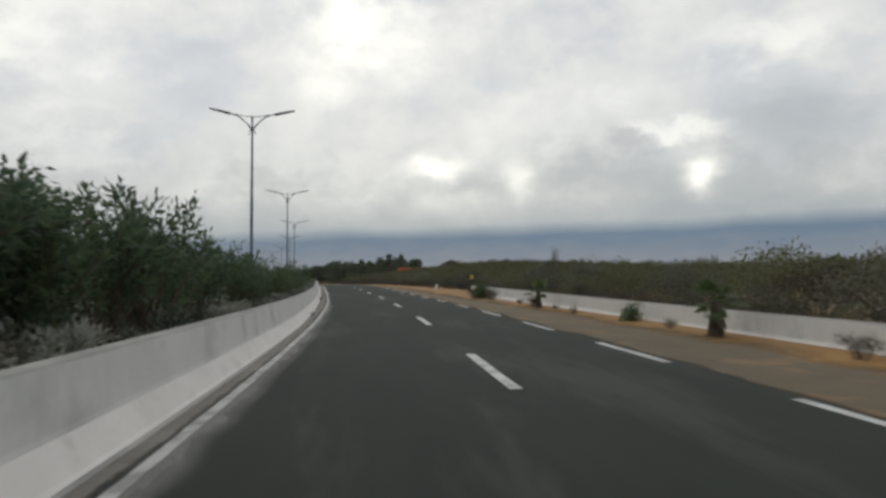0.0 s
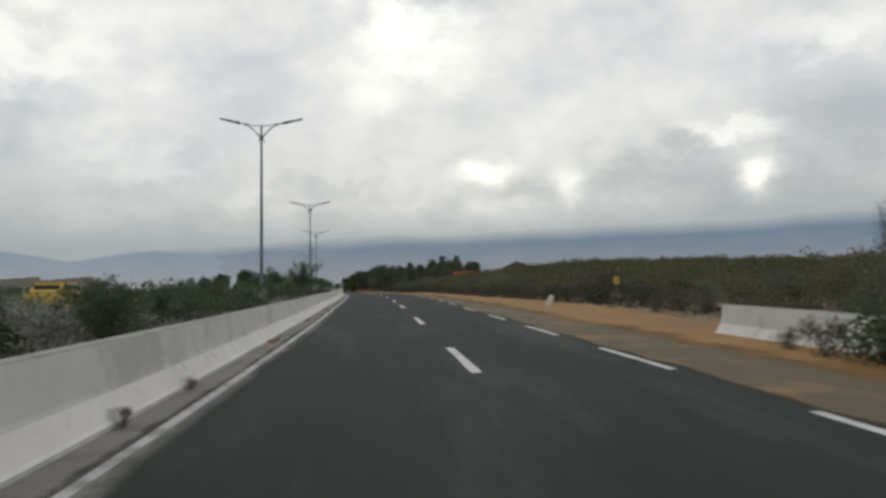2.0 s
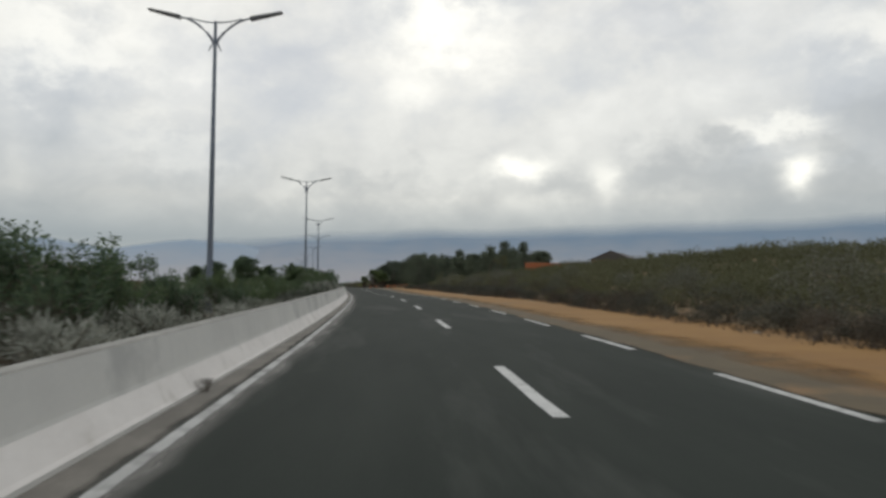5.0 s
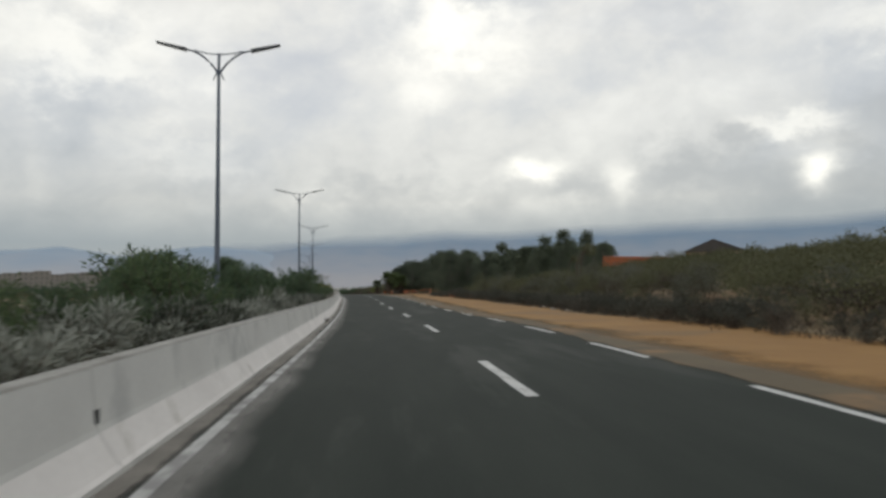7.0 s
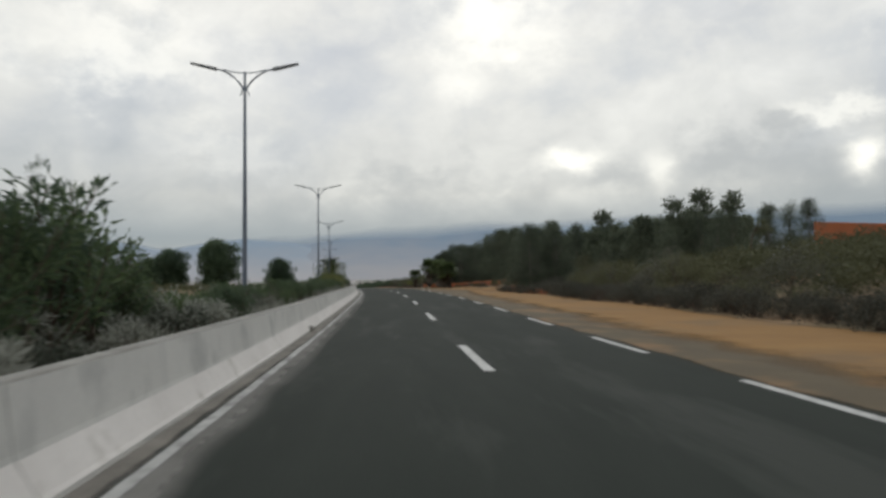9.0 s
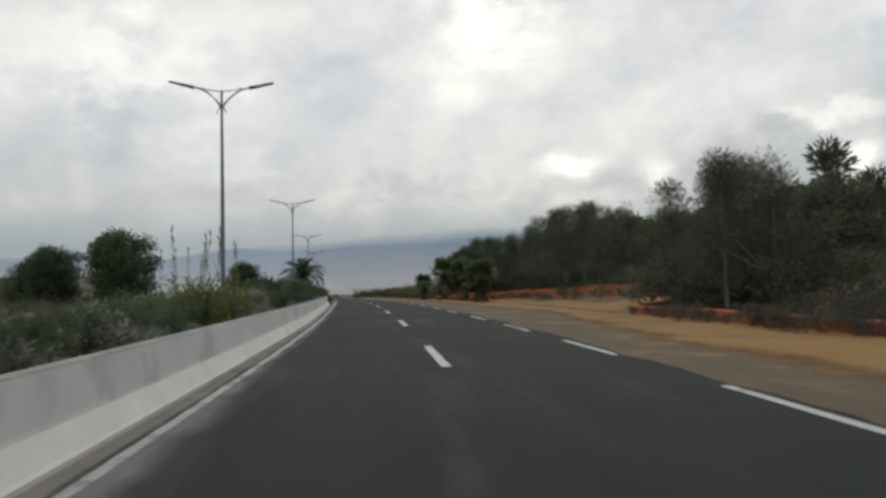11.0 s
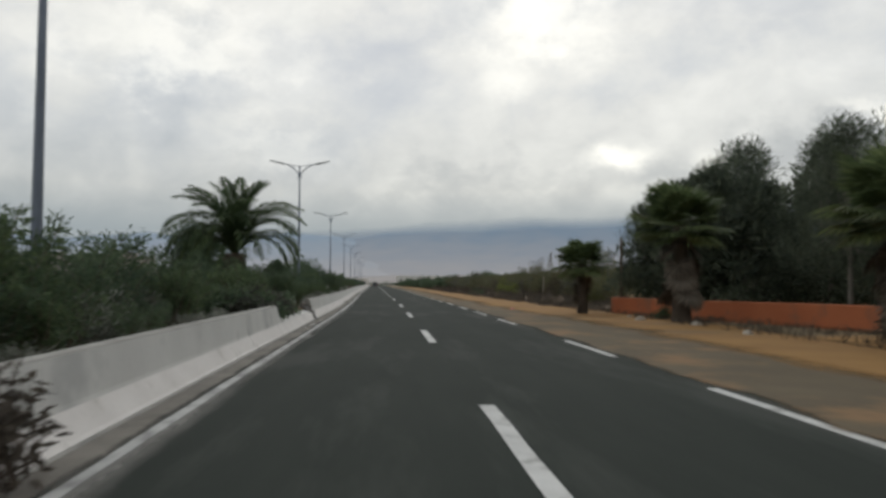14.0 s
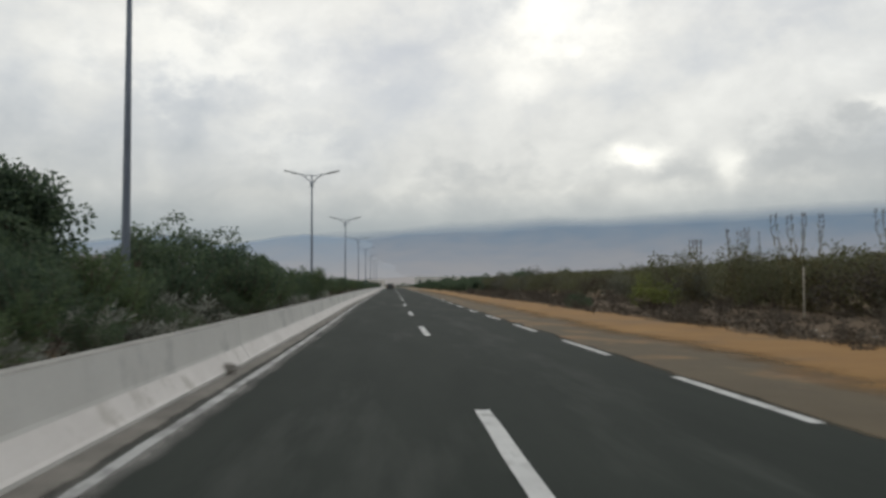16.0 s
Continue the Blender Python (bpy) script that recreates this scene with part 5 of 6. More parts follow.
BACK_PINES = [(308.5, 17.4, 1.05), (313, 18.4, 1.0), (318, 17.4, 0.95), (323, 18.6, 1.0), (246, 17.5, 0.5), (231.6, 27.2, 0.58), (233.5, 25.4, 0.62), (236.5, 23.2, 0.62), (240, 20.8, 0.58), (302, 15.9, 0.88), (309, 15.8, 0.98), (315, 16.0, 1.02), (315.4, 10.8, 0.72), (313.0, 11.6, 0.78), (305, 14.0, 0.95), (311.6, 13.7, 1.0), (314.6, 14.4, 1.02), (311.4, 12.3, 0.86), (314.0, 13.0, 0.85)]
for s, u, k in NEAR_PINES + BACK_PINES:
    PINES.plant(s, u, k)
spots = [(s + R.uniform(-1.5, 1.5), u + R.uniform(-1.5, 1.5), R.uniform(0.75, 1.05)) for s in np.arange(250, 326, 4.2) for u in np.arange(21.5, 46, 4.0) if u < 31 + (s - 250) * 0.8]
spots = [(s, u, k * float(np.interp(s, [250, 260, 271, 279, 292], [0.9, 0.8, 0.82, 0.98, 1.04]))) for s, u, k in spots]
massed("pine_wood", LEAF_PINE, spots, lambda g: casuarina_points(g, 7.0, 34, 34)[1:], "dark wood of feathery pines", "wood", (0.4, 0.75), (0.10, 0.18), R)
spots = [(s + R.uniform(-1, 1), u + R.uniform(-0.6, 0.6), R.uniform(0.7, 1.15)) for s in np.arange(252, 326, 1.7) for u in (16.2, 20.0, 23.5)]
spots += [(R.uniform(246.5, 255.5), R.uniform(11.2, 16.5), R.uniform(0.8, 1.2)) for _ in range(22)]
massed("undergrowth", LEAF_PINE, spots, lambda g: scrub_points(g, 2.0, 1.5, 16, 30)[1:], "dark tangled undergrowth beneath the pines", "undergrowth", (0.14, 0.28), (0.07, 0.13), R)
for s, u, h_, sz in ((281.8, 8.5, 2.1, 1.0), (295.8, 9.3, 2.8, 1.05), (306.8, 9.0, 3.4, 1.05)):
    fan_palm(R, at_place(s, u, 0.0, s * 37), h_, sz, 44, "stout fan palm with a shaggy trunk on the sandy verge")
fan_palm(R, at_place(313.8, 7.4, 0.0, 40), 2.2, 0.8, 44, "fan palm with a round green crown and a dark trunk", 4)
for s, u, h_, sz in ((33.2, 6.1, 0.85, 0.42), (50.0, 6.2, 0.8, 0.42)):
    fan_palm(R, at_place(s, u, 0.0, s * 31), h_, sz, 11, "small fan palm with dry hanging leaves before the low wall", 4)


# ---------------------------------------------------------------- walls and buildings
PANE = material("dull_window", (0.10, 0.105, 0.11), (0.16, 0.165, 0.17), 2, 20, 0.4, 0)
GREY_WALL = material("grey_render", (0.25, 0.235, 0.215), (0.36, 0.34, 0.31), 0.5, 14, 0.9, 0.1)
TAN_WALL = material("tan_render", (0.34, 0.24, 0.15), (0.46, 0.34, 0.22), 0.6, 16, 0.9, 0.2)
def box_bm(x0, x1, y0, y1, z0, z1, bevel=0.0):
    bm = bmesh.new()
    bmesh.ops.create_cube(bm, size=1)
    for v in bm.verts:
        v.co = Vector((x0 if v.co.x < 0 else x1, y0 if v.co.y < 0 else y1, z0 if v.co.z < 0 else z1))
    if bevel:
        bmesh.ops.bevel(bm, geom=bm.edges[:], offset=bevel, segments=2)
    return bm


def low_wall(name, points, tall, thick, mat, label, sink=0.25, level=None):
    """A rendered garden wall along points (s, u), with a rounded coping, its foot in the ground."""
    top = new(name)
    tagged(top, label, "wall", kind="structure")
    prof = [(-thick / 2, -sink), (-thick / 2, tall - 0.05), (-thick / 2 - 0.02, tall - 0.04), (-thick / 2 + 0.04, tall), (thick / 2 - 0.04, tall), (thick / 2 + 0.02, tall - 0.04), (thick / 2, tall - 0.05), (thick / 2, -sink)]
    fine = []
    for (s0, u0), (s1, u1) in zip(points, points[1:]):
        n = max(int(math.hypot(s1 - s0, u1 - u0) / 1.5), 1)
        fine += [(s0 + (s1 - s0) * k / n, u0 + (u1 - u0) * k / n) for k in range(n)]
    fine.append(points[-1])
    pts = [on_ground(s_, u_) for s_, u_ in fine]
    crest = [tall if level is None else level - rise(s_, u_) for s_, u_ in fine]
    verts, faces, k = [], [], len(prof)
    for i, q in enumerate(pts):
        way = pts[min(i + 1, len(pts) - 1)] - pts[max(i - 1, 0)]
        side = Vector((way.y, -way.x, 0)).normalized()
        wob = 0.02 * noise.noise((i * 0.7, 4.4, 0))
        for d, z in prof:
            verts.append(q + side * d + Vector((0, 0, z + (wob + crest[i] - tall if z > 0 else 0))))
    for i in range(len(pts) - 1):
        for j in range(k - 1):
            a = i * k + j
            faces.append((a, a + k, a + k + 1, a + 1))
    faces += [tuple(range(k)), tuple(range((len(pts) - 1) * k, len(pts) * k))[::-1]]
    put("wall_run", mesh_of("wall_run", verts, faces, mat), top)
    return top


low_wall("terracotta_wall", [(262, 15.6), (270, 15.0), (285, 14.7), (294, 14.2), (300, 13.2), (307, 11.1), (314.5, 9.0)], 0.74, 0.22, TERRACOTTA, "low terracotta coloured garden wall before the pine wood")
low_wall("terracotta_wall", [(236, 9.9), (251.5, 9.6), (253, 10.2), (255, 14.5)], 0.34, 0.22, TERRACOTTA, "knee high terracotta wall curving round a driveway")
low_wall("estate_wall", [(230, 26.6), (235, 42.7), (238, 62)], 2.3, 0.25, TERRACOTTA, "terracotta boundary wall on top of the slope", 0.25, 4.65)


def house(m, wide, deep, tall, mat, label, gable=0.0, storeys=1, bays=3, roof_mat=None, foot=2.0):
    top = empty("house", m, label, "house")
    part("wall", box_bm(-wide / 2, wide / 2, -deep / 2, deep / 2, -foot, tall), mat, top)
    if gable:
        v = [(-wide / 2 - 0.3, -deep / 2 - 0.3, tall), (wide / 2 + 0.3, -deep / 2 - 0.3, tall), (wide / 2 + 0.3, deep / 2 + 0.3, tall), (-wide / 2 - 0.3, deep / 2 + 0.3, tall), (-wide / 2 - 0.3, 0, tall + gable), (wide / 2 + 0.3, 0, tall + gable)]
        put("roof", mesh_of("roof", v, [(0, 1, 5, 4), (2, 3, 4, 5), (0, 4, 3), (1, 2, 5), (3, 2, 1, 0)], roof_mat or mat), top, "sloping roof")
    else:
        bm = box_bm(-wide / 2 - 0.08, wide / 2 + 0.08, -deep / 2 - 0.08, deep / 2 + 0.08, tall, tall + 0.3)
        part("parapet", bm, mat, top)
    step_ = tall / storeys
    for f in range(storeys):
        for k in range(bays):
            x = -wide / 2 + wide * (k + 0.5) / bays
            z = f * step_ + step_ * 0.38
            w = part("window", box_bm(x - 0.55, x + 0.55, -deep / 2 - 0.06, -deep / 2 + 0.1, z, z + 1.2), PANE, top, "dull grey window")
            part("sill", box_bm(x - 0.65, x + 0.65, -deep / 2 - 0.14, -deep / 2 - 0.061, z - 0.1, z - 0.003), mat, w)
    return top


def away(s, u, turn=0.0):
    return at_place(s, u, 0.0, turn)


SLATE = material("weathered_roof", (0.060, 0.056, 0.055), (0.125, 0.115, 0.108), 0.7, 14, 0.8, 0.3)
cottage = house(away(243, 48.5, 52), 9.0, 7.4, 2.2, TAN_WALL, "tan house with a dark gabled roof behind the boundary wall", 1.6, 1, 2, SLATE)
part("shutter", box_bm(-4.58, -4.3, -1.1, 1.1, 0.3, 2.15), DARK, cottage, "dark grey shutter on the gable")
for sg in (-1, 1):
    v, f = tube([(-4.84, sg * 4.05, 2.20), (-4.84, 0, 3.84)], [0.09, 0.09], 4)
    put("verge_board", mesh_of("verge_board", v, f, SLATE), cottage, "dark board along the gable")
for k in range(9):
    house(pose(-378 + 8.9 * k, 650 + 4.6 * k, 12.0, 0, 0, 27), 10.2, 10 + 1.5 * (k % 2), 11.5 + 2.4 * ((k * 5) % 4) / 3, GREY_WALL, "grey tan apartment block four storeys high across the plain", 0, 4, 3, None, 12.0)
house(pose(-215, 545, 5.5, 0, 0, 20), 22, 9, 5.0, GREY_WALL, "low grey building far across the plain", 0, 1, 5)
house(away(655, 22, 0), 26, 8, 3.6, WHITE_WALL, "long low white building near the end of the road", 0, 1, 6)
house(away(735, -10, 0), 9, 6, 3.8, WHITE_WALL, "small low white house at the end of the road", 0, 1, 2)


# ---------------------------------------------------------------- vehicles
def small_car(m, paint, label):
    top = empty("car", m, label, "car")
    bm = box_bm(-0.82, 0.82, -2.0, 2.0, 0.28, 0.86, 0.10)
    part("body", bm, paint, top)
    bm = box_bm(-0.74, 0.74, -1.5, 0.95, 0.84, 1.42, 0.12)
    for v in bm.verts:
        if v.co.z > 1.2:
            v.co.x *= 0.84
            v.co.y = -0.27 + (v.co.y + 0.27) * 0.74
    part("cabin", bm, paint, top)
    for x in (-1, 1):
        part("side_window", box_bm(x * 0.70 - 0.02, x * 0.70 + 0.02, -1.1, 0.6, 0.93, 1.28), DARK, top)
        for y in (-1.25, 1.25):
            v, f = tube([(x * 0.66, y, 0.31), (x * 0.86, y, 0.31)], [0.31, 0.31], 14)
            tyre = put("wheel", mesh_of("wheel", v, f, RUBBER, True), top)
            v, f = tube([(x * 0.84, y, 0.31), (x * 0.875, y, 0.31)], [0.19, 0.17], 12)
            put("rim", mesh_of("rim", v, f, STEEL, True), tyre)
        part("tail_light", box_bm(x * 0.62 - 0.12, x * 0.62 + 0.12, -2.03, -1.96, 0.62, 0.76), RED, top)
    part("rear_window", box_bm(-0.52, 0.52, -1.40, -1.34, 0.98, 1.26), DARK, top)
    part("windscreen", box_bm(-0.55, 0.55, 0.80, 0.86, 0.95, 1.25), DARK, top)
    return top


RED = material("red_plastic", (0.30, 0.02, 0.02), (0.40, 0.04, 0.03), 3, 20, 0.4, 0)
YELLOW_PAINT = material("yellow_car_paint", (0.52, 0.36, 0.08), (0.60, 0.43, 0.11), 1, 20, 0.35, 0)
DARK_PAINT = material("dark_car_paint", (0.03, 0.035, 0.04), (0.06, 0.065, 0.07), 1, 20, 0.35, 0)
small_car(Matrix.Translation(spot(90.5, -16.4, 0.12)) @ Matrix.Rotation(heading(90) + math.pi, 4, "Z"), YELLOW_PAINT, "pale yellow car on the far carriageway")
small_car(Matrix.Translation(spot(505, -1.4, 0.0)) @ Matrix.Rotation(heading(505), 4, "Z"), DARK_PAINT, "dark car far ahead on the asphalt")


# ---------------------------------------------------------------- small things beside the road
def rock(s, u, size, mat, label, name="stone", squash=0.6, dz=0.0):
    bm = bmesh.new()
    bmesh.ops.create_icosphere(bm, subdivisions=2, radius=1)
    seed = random.uniform(0, 90)
    for v in bm.verts:
        v.co *= 1 + 0.32 * noise.noise(v.co * 1.3 + Vector((seed, 0, 0)))
        v.co = Vector((v.co.x, v.co.y * 0.8, max(v.co.z * squash, -0.35))) * size
    me = bpy.data.meshes.new(name)
    bm.to_mesh(me)
    bm.free()
    me.materials.append(mat)
    ob = put(name, me)
    ob.matrix_world = at_place(s, u, size * 0.2 + dz, random.uniform(0, 360))
    return tagged(ob, label, "stone")


random.seed(8)
rock(253.2, 7.4, 0.09, RUBBER, "small dark lump lying on the sandy verge")
for s, u, z in ((96.5, 8.9, 0.28), (97.6, 9.2, 0.2), (188, 9.5, 0.16), (189.3, 9.9, 0.12), (190.6, 9.4, 0.18), (192.1, 9.7, 0.14), (193.4, 9.3, 0.12), (194.6, 9.9, 0.2), (196.5, 9.6, 0.1), (307.8, 7.9, 0.26), (304.6, 8.6, 0.2), (310.5, 8.4, 0.16), (300.4, 8.2, 0.18), (336.2, 9.4, 0.13), (338.0, 10.2, 0.11), (341.5, 9.7, 0.15), (345.0, 10.6, 0.1), (128, 8.0, 0.12), (135, 8.3, 0.1), (159, 8.8, 0.14)):
    rock(s, u, z, STONE, "pale rough stone lying on the sandy verge")


def tyre_ring(s, u):
    verts, faces = [], []
    n, k = 24, 10
    for i in range(n):
        a = 2 * math.pi * i / n
        for j in range(k):
            b = 2 * math.pi * j / k
            r = 0.25 + 0.085 * math.cos(b)
            verts.append((math.cos(a) * r, 0.09 * math.sin(b), math.sin(a) * r + 0.30))
    for i in range(n):
        for j in range(k):
            faces.append((i * k + j, ((i + 1) % n) * k + j, ((i + 1) % n) * k + (j + 1) % k, i * k + (j + 1) % k))
    ob = put("tyre", mesh_of("tyre", verts, faces, RUBBER, True))
    ob.matrix_world = at_place(s, u, 0.0, 25) @ pose(0, 0, 0, -18, 0, 0)
    tagged(ob, "old black tyre leaning in the scrub", "tyre")


tyre_ring(91.3, 10.2)


def slab(s, u, w, d, h_, tilt, mat, name, label, category, turn=0.0, dz=0.0):
    bm = box_bm(-w / 2, w / 2, -d / 2, d / 2, 0, h_, min(w, d, h_) * 0.12)
    me = bpy.data.meshes.new(name)
    bm.to_mesh(me)
    bm.free()
    me.materials.append(mat)
    ob = put(name, me)
    ob.matrix_world = (at_place(s, u, dz, turn) if u > EDGE or u < -4.1 else Matrix.Translation(spot(s, u, dz)) @ Matrix.Rotation(heading(s) + radians(turn), 4, "Z")) @ pose(0, 0, 0, 0, tilt, 0)
    return tagged(ob, label, category)


slab(91.1, 7.4, 0.22, 0.14, 0.62, 24, WHITE_WALL, "marker_post", "short white concrete marker post leaning over", "post", 10)
slab(70.9, -3.80, 0.15, 0.09, 0.06, 4, TERRACOTTA, "brick", "broken red brick in the gutter", "brick", 40, 0.03)
slab(71.6, -3.78, 0.14, 0.10, 0.06, 0, TERRACOTTA, "brick", "broken red brick in the gutter", "brick", 10, 0.03)
slab(80.1, -3.80, 0.20, 0.10, 0.06, 0, TERRACOTTA, "brick", "broken red brick in the gutter", "brick", 70, 0.03)
slab(91.0, -3.78, 0.14, 0.10, 0.07, 0, TERRACOTTA, "brick", "broken red brick in the gutter", "brick", 25, 0.03)
slab(86.9, -3.72, 0.42, 0.55, 0.03, 0, GRIMY, "drain_cover", "square concrete drain cover beside the barrier", "drain cover", 5, 0.0)


def thin_pole(s, u, tall, r, mat, label, category="post", panel=None, name="post"):
    top = empty(name, at_place(s, u), label, category)
    v, f = tube([(0, 0, -0.2), (0.01, 0, tall * 0.5), (0.03, 0.01, tall)], [r, r * 0.9, r * 0.75], 8)
    put("shaft", mesh_of("shaft", v, f, mat, True), top)
    if panel:
        part("panel", box_bm(-0.16, 0.16, -0.035, -0.02, tall - 0.5, tall - 0.1, 0.004), panel, top, "small yellow panel")
    return top


YELLOW = material("faded_yellow_paint", (0.42, 0.30, 0.05), (0.55, 0.40, 0.08), 3, 25, 0.6, 0.1)
thin_pole(92.2, 11.4, 1.5, 0.035, STEEL, "thin steel post with a small faded yellow panel", "sign", YELLOW, "sign_post")
thin_pole(315.2, 9.6, 3.5, 0.08, BARK, "weathered wooden utility pole beside the pines", "utility pole", None, "utility_pole")
# short pale posts stand in for thin tree trunks under the pines
for s in (264, 268.6, 273.4, 278.1, 283, 288):
    thin_pole(s, 16.0, 1.9, 0.045, STONE, "thin pale post in place of a tree trunk at the edge of the wood", "fence post", None, "fence_post")
SPIRE = Kind([bare_bush(R, 3.8, "tall spindly half bare shrub above the scrub", "spindly_shrub", 0.07)])
SPIRE.plant(76.5, 15.2, 1.0)
thin_pole(341.6, 12.0, 1.7, 0.028, STONE, "thin pale post in the dry scrub", "post", None, "post")

for s, z in ((152.0, 0.42), (149.2, 0.40)):
    hole = part("weep_hole", box_bm(-0.02, 0.004, -0.035, 0.035, -0.05, 0.05, 0.003), DARK, barrier, "dark weep hole with a rust stain")
    hole.matrix_basis = Matrix.Translation(spot(s, along(s, FOOT_LINE) - 0.178 - (z - 0.335) * 0.139 + 0.004, z)) @ Matrix.Rotation(heading(s), 4, "Z")

# growth along the foot of the barriers
WALL_BUSH = Kind([scrub(R, 0.8, 0.34, LEAF_DRY, "small dry bush growing at the foot of the barrier", 16, 46) for _ in range(2)])


def foot_plant(kind, s, u, size, tall=1.0, z=0.0):
    ob = kind.plant(s, u, size, tall)
    ob.matrix_world = Matrix.Translation(spot(s, u + along(s, FOOT_LINE), z)) @ Matrix.Rotation(s, 4, "Z") @ Matrix.Diagonal((size, size, size * tall, 1))


foot_plant(WALL_BUSH, 286.5, -0.06, 0.95)
GAP_BUSH = Kind([scrub(R, 0.8, 0.42, LEAF_SHADE, "dark brown green bush in the gap of the barrier", 26, 70), scrub(R, 0.8, 0.42, LEAF_DARK, "dark green bush in the gap of the barrier", 26, 70)])
for s, u, k in ((300.4, -1.05, 1.35), (301.2, -0.95, 1.35), (302.6, -1.0, 1.4), (304.0, -0.9, 1.3), (305.2, -1.05, 1.25), (300.6, -1.6, 1.6), (303.4, -1.6, 1.7)):
    foot_plant(GAP_BUSH, s, u, k, 1.0, 0.05)
for s, k in ((61.1, 0.25), (63.7, 0.2), (44, 0.18), (118, 0.2), (176, 0.22), (203, 0.2), (330, 0.22)):
    foot_plant(DRIES, s, 0.06, k)
for s, u, k in ((36.2, 6.3, 0.4), (28.4, 6.3, 0.6), (27.4, 6.35, 0.6), (45, 6.3, 0.35), (48, 6.4, 0.3), (54, 6.3, 0.4), (50.8, 6.1, 0.7), (61, 6.2, 0.8), (65.8, 6.2, 0.9), (67.2, 6.35, 0.6)):
    DRIES.plant(s, u, k)
VERGE_BUSH = Kind([scrub(R, 1.0, 0.55, LEAF_GREEN, "small green bush on the sandy verge", 20, 60) for _ in range(2)])
for s, u, k in ((64.6, 6.35, 1.2), (62.9, 6.2, 1.0), (39.2, 6.4, 0.7), (308.5, 9.0, 0.6)):
    VERGE_BUSH.plant(s, u, k)

BRIGHT = Kind([scrub(R, 1.8, 0.8, LEAF_BRIGHT, "yellow green bush on the rough verge", 24, 60)])
BRIGHT.plant(352.5, 11.0, 1.15)
ROUND = Kind([scrub(R, 1.6, 1.25, LEAF_DARK, "round dense dark green bush on bare ochre ground", 46, 70, "round_bush") for _ in range(2)])
for s, u, k in ((101.6, -6.9, 0.85), (357.9, 8.9, 0.6), (103.4, -8.4, 0.8), (111.4, -6.5, 0.7), (66.6, -7.6, 0.75), (98.4, -7.4, 0.6)):
    ROUND.plant(s, u, k)


def agave(s, u, size):
    n = 22
    a = R.uniform(0, 2 * math.pi, n)
    up_ = R.uniform(0.35, 1.5, n)
    wy = np.stack([np.cos(a), np.sin(a), up_], 1)
    top = empty("agave", at_place(s, u), "pale silvery agave rising over the barrier top", "plant")
    put("leaf_rosette", leaf_mesh("leaf_rosette", LEAF_DUSTY, np.zeros((n, 3)), wy, R.uniform(0.6, 1.0, n) * size, R.uniform(0.07, 0.11, n) * size, R, 0.15), top)


agave(326.6, -4.62, 0.8)
agave(202.4, -4.7, 0.7)


def leaning_tree(s, u, tall, lean, turn):
    """A thin bent trunk with a wind-blown tuft."""
    top = empty("leaning_tree", at_place(s, u, 0.0, turn), "thin bent half bare tree above the scrub", "tree")
    pts = [(0, 0, -0.2), (lean * 0.15, 0, tall * 0.35), (lean * 0.2, 0.05, tall * 0.65), (lean * 0.55, 0.1, tall * 0.88), (lean, 0.1, tall)]
    twigs = [tube(pts, [0.09, 0.075, 0.06, 0.045, 0.02], 7)]
    tips = [np.array(pts[4])]
    for k in range(7):
        st = np.array(pts[3]) * (1 - k / 7) + np.array(pts[4]) * (k / 7)
        tip = st + np.array([R.uniform(0.2, 0.8), R.normal(0, 0.35), R.uniform(-0.15, 0.35)])
        tips.append(tip)
        twigs.append(tube([tuple(st), tuple((st + tip) / 2 + np.array([0, 0, 0.06])), tuple(tip)], [0.03, 0.02, 0.008], 5))
    v, f = joined(twigs)
    put("trunk", mesh_of("trunk", v, f, BARK, True), top)
    pl, wy = clumps(R, tips, 55, 0.33)
    put("crown", leaf_mesh("crown", LEAF_OLIVE, pl, wy, R.uniform(0.12, 0.25, len(pl)), R.uniform(0.03, 0.06, len(pl)), R, 0.1), top)


leaning_tree(209.5, 17.0, 4.1, 0.9, 0)
leaning_tree(202.6, 14.5, 3.8, 1.0, 10)
leaning_tree(231.0, 22.6, 3.2, 0.5, -15)


def grass(name, spots, tall, label, mat):
    n = len(spots)
    a = R.uniform(0, 2 * math.pi, n)
    wy = np.stack([np.cos(a) * 0.5, np.sin(a) * 0.5, np.ones(n)], 1)
    ob = put(name, leaf_mesh(name, mat, spots, wy, R.uniform(tall * 0.4, tall, n), R.uniform(0.012, 0.03, n), R, 0.2))
    tagged(ob, label, "grass", kind="stuff")


pts = []
for k in range(1500):
    s = R.uniform(-5, 250)
    e = float(np.interp(s, EDGE_S, EDGE_U))
    c = (s, e + R.normal(0, 0.45))
    pts += [on_ground(c[0] + R.normal(0, 0.15), c[1] + R.normal(0, 0.15)) for _ in range(8)]
for k in range(1700):
    c = (R.uniform(285, 420), abs(R.normal(0, 1.9)) + 8.4)
    pts += [on_ground(c[0] + R.normal(0, 0.15), c[1] + R.normal(0, 0.15)) for _ in range(8)]
grass("dry_grass", [tuple(q) for q in pts], 0.42, "dry brown grass tufts along the edge of the scrub", LEAF_DRY)
pts = []
for k in range(1800):
    c = (R.uniform(5, 380), R.uniform(-8.8, -4.5))
    pts += [on_ground(c[0] + R.normal(0, 0.12), c[1] + R.normal(0, 0.12)) for _ in range(7)]
grass("median_grass", [tuple(q) for q in pts], 0.45, "dry grass and weeds under the median shrubs", LEAF_DRY)
BROKEN = material("broken_concrete", (0.10, 0.093, 0.085), (0.25, 0.235, 0.22), 3.0, 22, 0.95, 0.6, per_object=0.3)
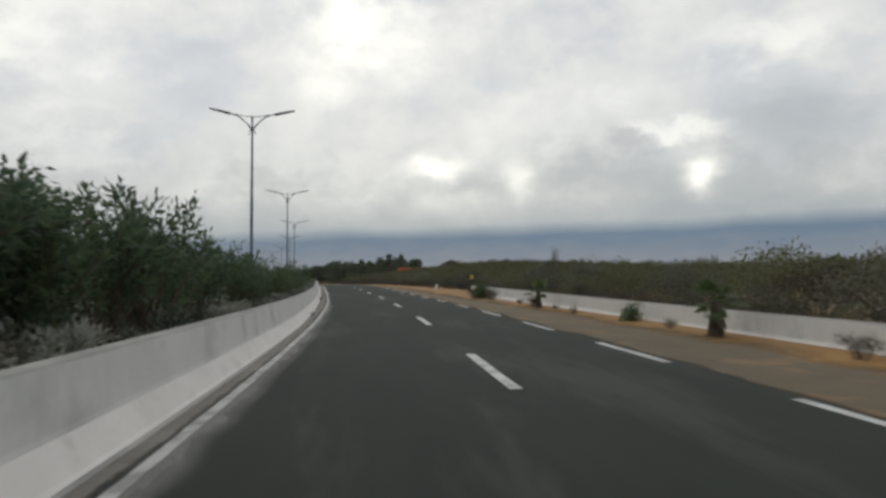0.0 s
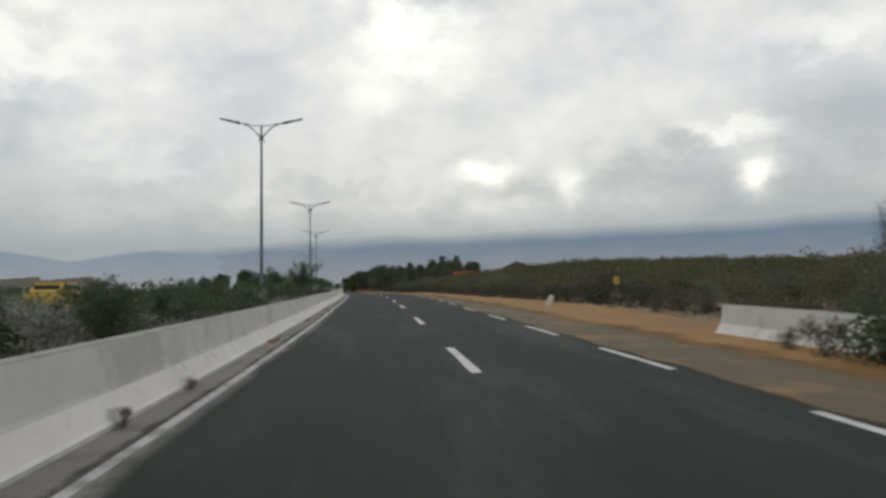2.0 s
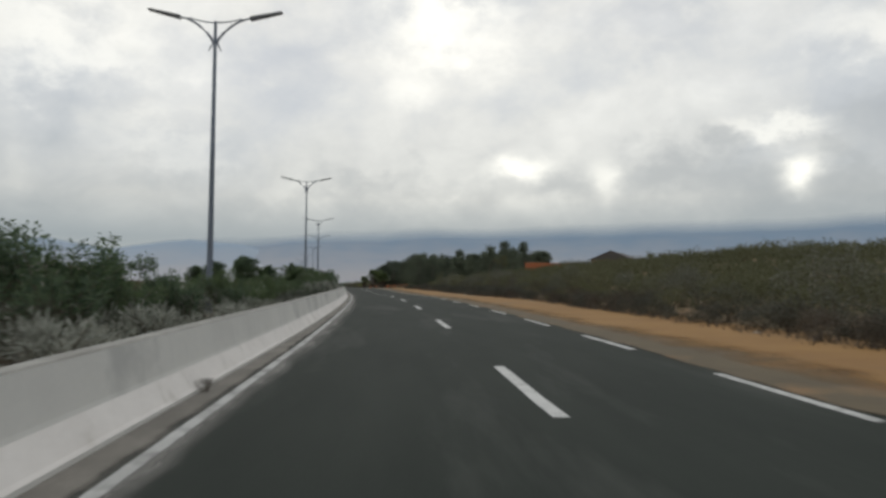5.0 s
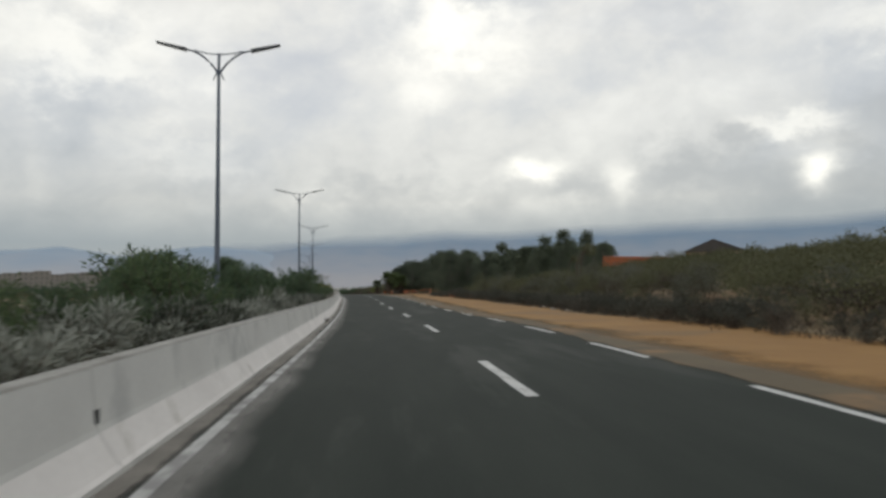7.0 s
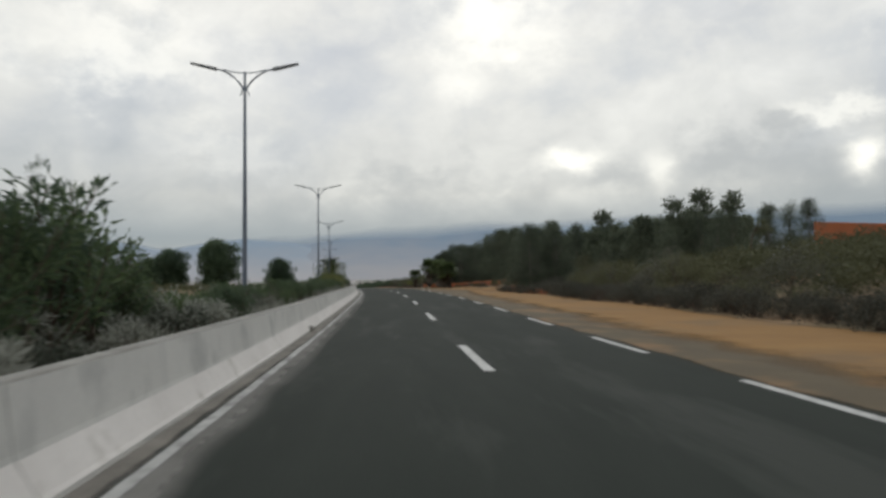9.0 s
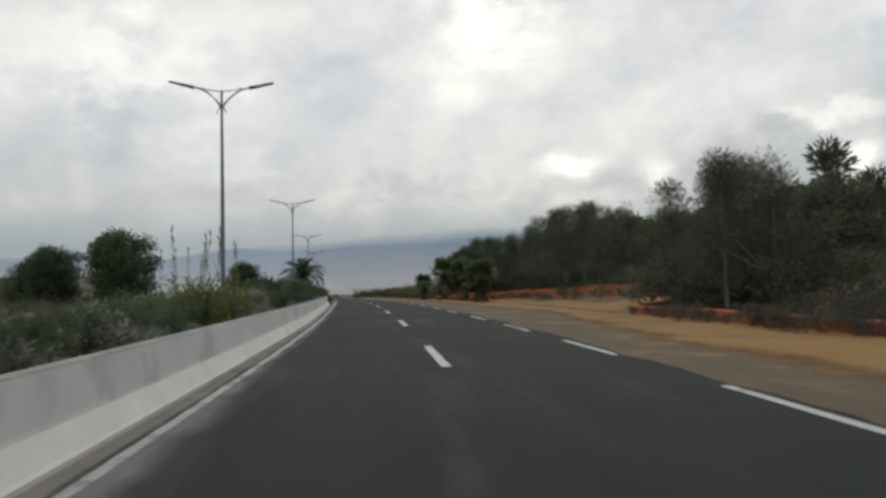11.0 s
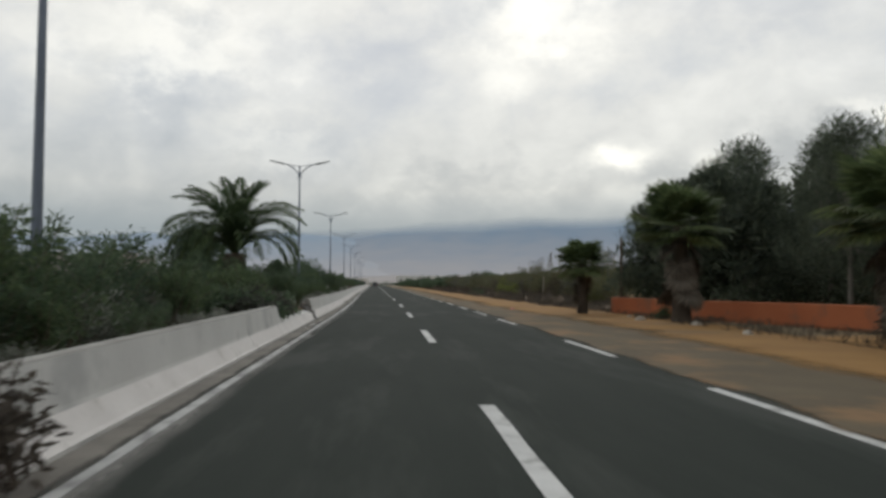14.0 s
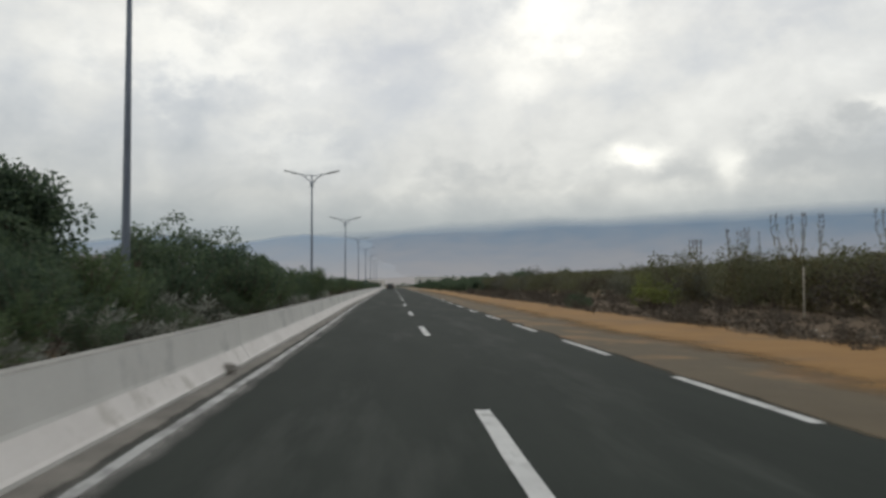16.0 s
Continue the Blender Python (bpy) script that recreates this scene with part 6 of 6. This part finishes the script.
for k in range(22):
    back = random.uniform(0.0, 0.4)
    rock(308.25 + random.uniform(-0.55, 0.3), -3.76 - back, random.uniform(0.07, 0.16), BROKEN, "broken grey lump of concrete from the damaged barrier", "rubble", 0.75, 0.06 + 0.42 * min(back / 0.3, 1.0) * random.uniform(0.75, 1.0))
for k in range(14):
    rock(random.uniform(302.6, 307.4), random.uniform(-3.62, -3.42), random.uniform(0.02, 0.055), WHITE_WALL if k % 2 else BROKEN, "small flake of broken concrete lying in the gutter", "rubble", 0.4, 0.075)
rebar = empty("rebar", Matrix.Translation(spot(308.5, -4.05, 0.2)) @ Matrix.Rotation(heading(306), 4, "Z"), "bent rusty reinforcing bars sticking out of the broken barrier", "rebar")
RUST = material("rust", (0.16, 0.12, 0.095), (0.30, 0.24, 0.20), 5, 40, 0.9, 0.3)
for pts in ([(0.0, 0.3, 0.40), (-0.02, -0.35, 0.40), (-0.12, -0.8, 0.33), (-0.35, -1.45, 0.02)], [(-0.12, 0.3, 0.36), (-0.16, -0.4, 0.34), (-0.3, -0.9, 0.2)], [(0.02, -0.38, 0.05), (-0.02, -0.36, 0.40), (-0.10, -0.35, 0.43), (-0.16, -0.36, 0.36)], [(-0.06, -0.70, 0.05), (-0.10, -0.72, 0.35), (-0.18, -0.71, 0.39), (-0.24, -0.70, 0.28)]):
    v, f = tube(pts, [0.011] * 4, 6)
    put("bar", mesh_of("bar", v, f, RUST, True), rebar)
bag = rock(319.1, 5.2, 0.13, RED, "crumpled red plastic bag on the gravel", "plastic_bag", 0.7)
tagged(bag, category="litter")
for s, u_, z in ((334.2, 9.0, 0.09), (331.3, 8.6, 0.07), (335.8, 10.4, 0.10), (340.2, 8.9, 0.08), (328.0, 8.2, 0.08), (325.5, 8.8, 0.09), (344.4, 9.9, 0.08), (318.6, 8.4, 0.07)):
    rock(s, u_, z, WHITE_WALL, "pale scrap of litter on the dry ground", "litter", 0.5)

# added dark bushes whose colour stands in for shade along the scrub's foot
for k in range(58):
    s = 168 + 1.24 * k
    SHADES.plant(s, float(np.interp(s, EDGE_S, EDGE_U)) - 0.55 + 0.8 * ((k * 0.618) % 1), 0.5 + 0.3 * ((k * 0.382) % 1), 1.0, 0.0, k * 137.5)
# single tall shrubs standing above the hedge
for k, (s, u, tall) in enumerate(((99.0, -5.8, 2.5), (160.2, -5.6, 1.9), (161.6, -6.4, 2.0), (163.2, -6.9, 2.15), (164.8, -7.4, 2.2), (166.6, -7.6, 2.3), (168.8, -7.7, 2.3), (171.2, -7.8, 2.3), (191.2, -5.5, 2.3), (264.0, -6.4, 1.9), (266.2, -6.8, 2.0), (268.6, -7.0, 2.1), (287.4, -6.2, 2.2), (289.2, -6.8, 2.35), (291.2, -6.6, 2.3), (293.0, -7.2, 2.45), (295.2, -6.9, 2.4), (297.4, -7.0, 2.4), (192.6, -6.0, 2.55), (193.8, -6.3, 2.4), (195.2, -6.2, 2.2), (196.4, -6.6, 2.1))):
    OLEANDERS.plant(s, u, tall / 2.2, 1.0, 0.0, k * 97.0)
# thick growth behind the end of the garden wall
dense = np.random.default_rng(31)
spots = [(315.4, 10.9, 0.70), (314.6, 11.3, 0.74), (313.0, 11.7, 0.78), (312.2, 12.0, 0.80), (311.4, 12.4, 0.86), (314.0, 13.1, 0.85), (309.6, 12.9, 0.90)]
massed("pine_wood", LEAF_PINE, spots, lambda g: casuarina_points(g, 7.0, 34, 34)[1:], "dark wood of feathery pines behind the garden wall", "wood", (0.3, 0.6), (0.07, 0.13), dense)
spots = [(309.0 + 0.85 * k, 11.9 + 0.9 * (k % 3) - 0.16 * k, 0.7 + 0.08 * (k % 4)) for k in range(8)]
massed("undergrowth", LEAF_PINE, spots, lambda g: scrub_points(g, 2.0, 1.5, 16, 30)[1:], "dark tangled undergrowth behind the garden wall", "undergrowth", (0.14, 0.28), (0.07, 0.13), dense)
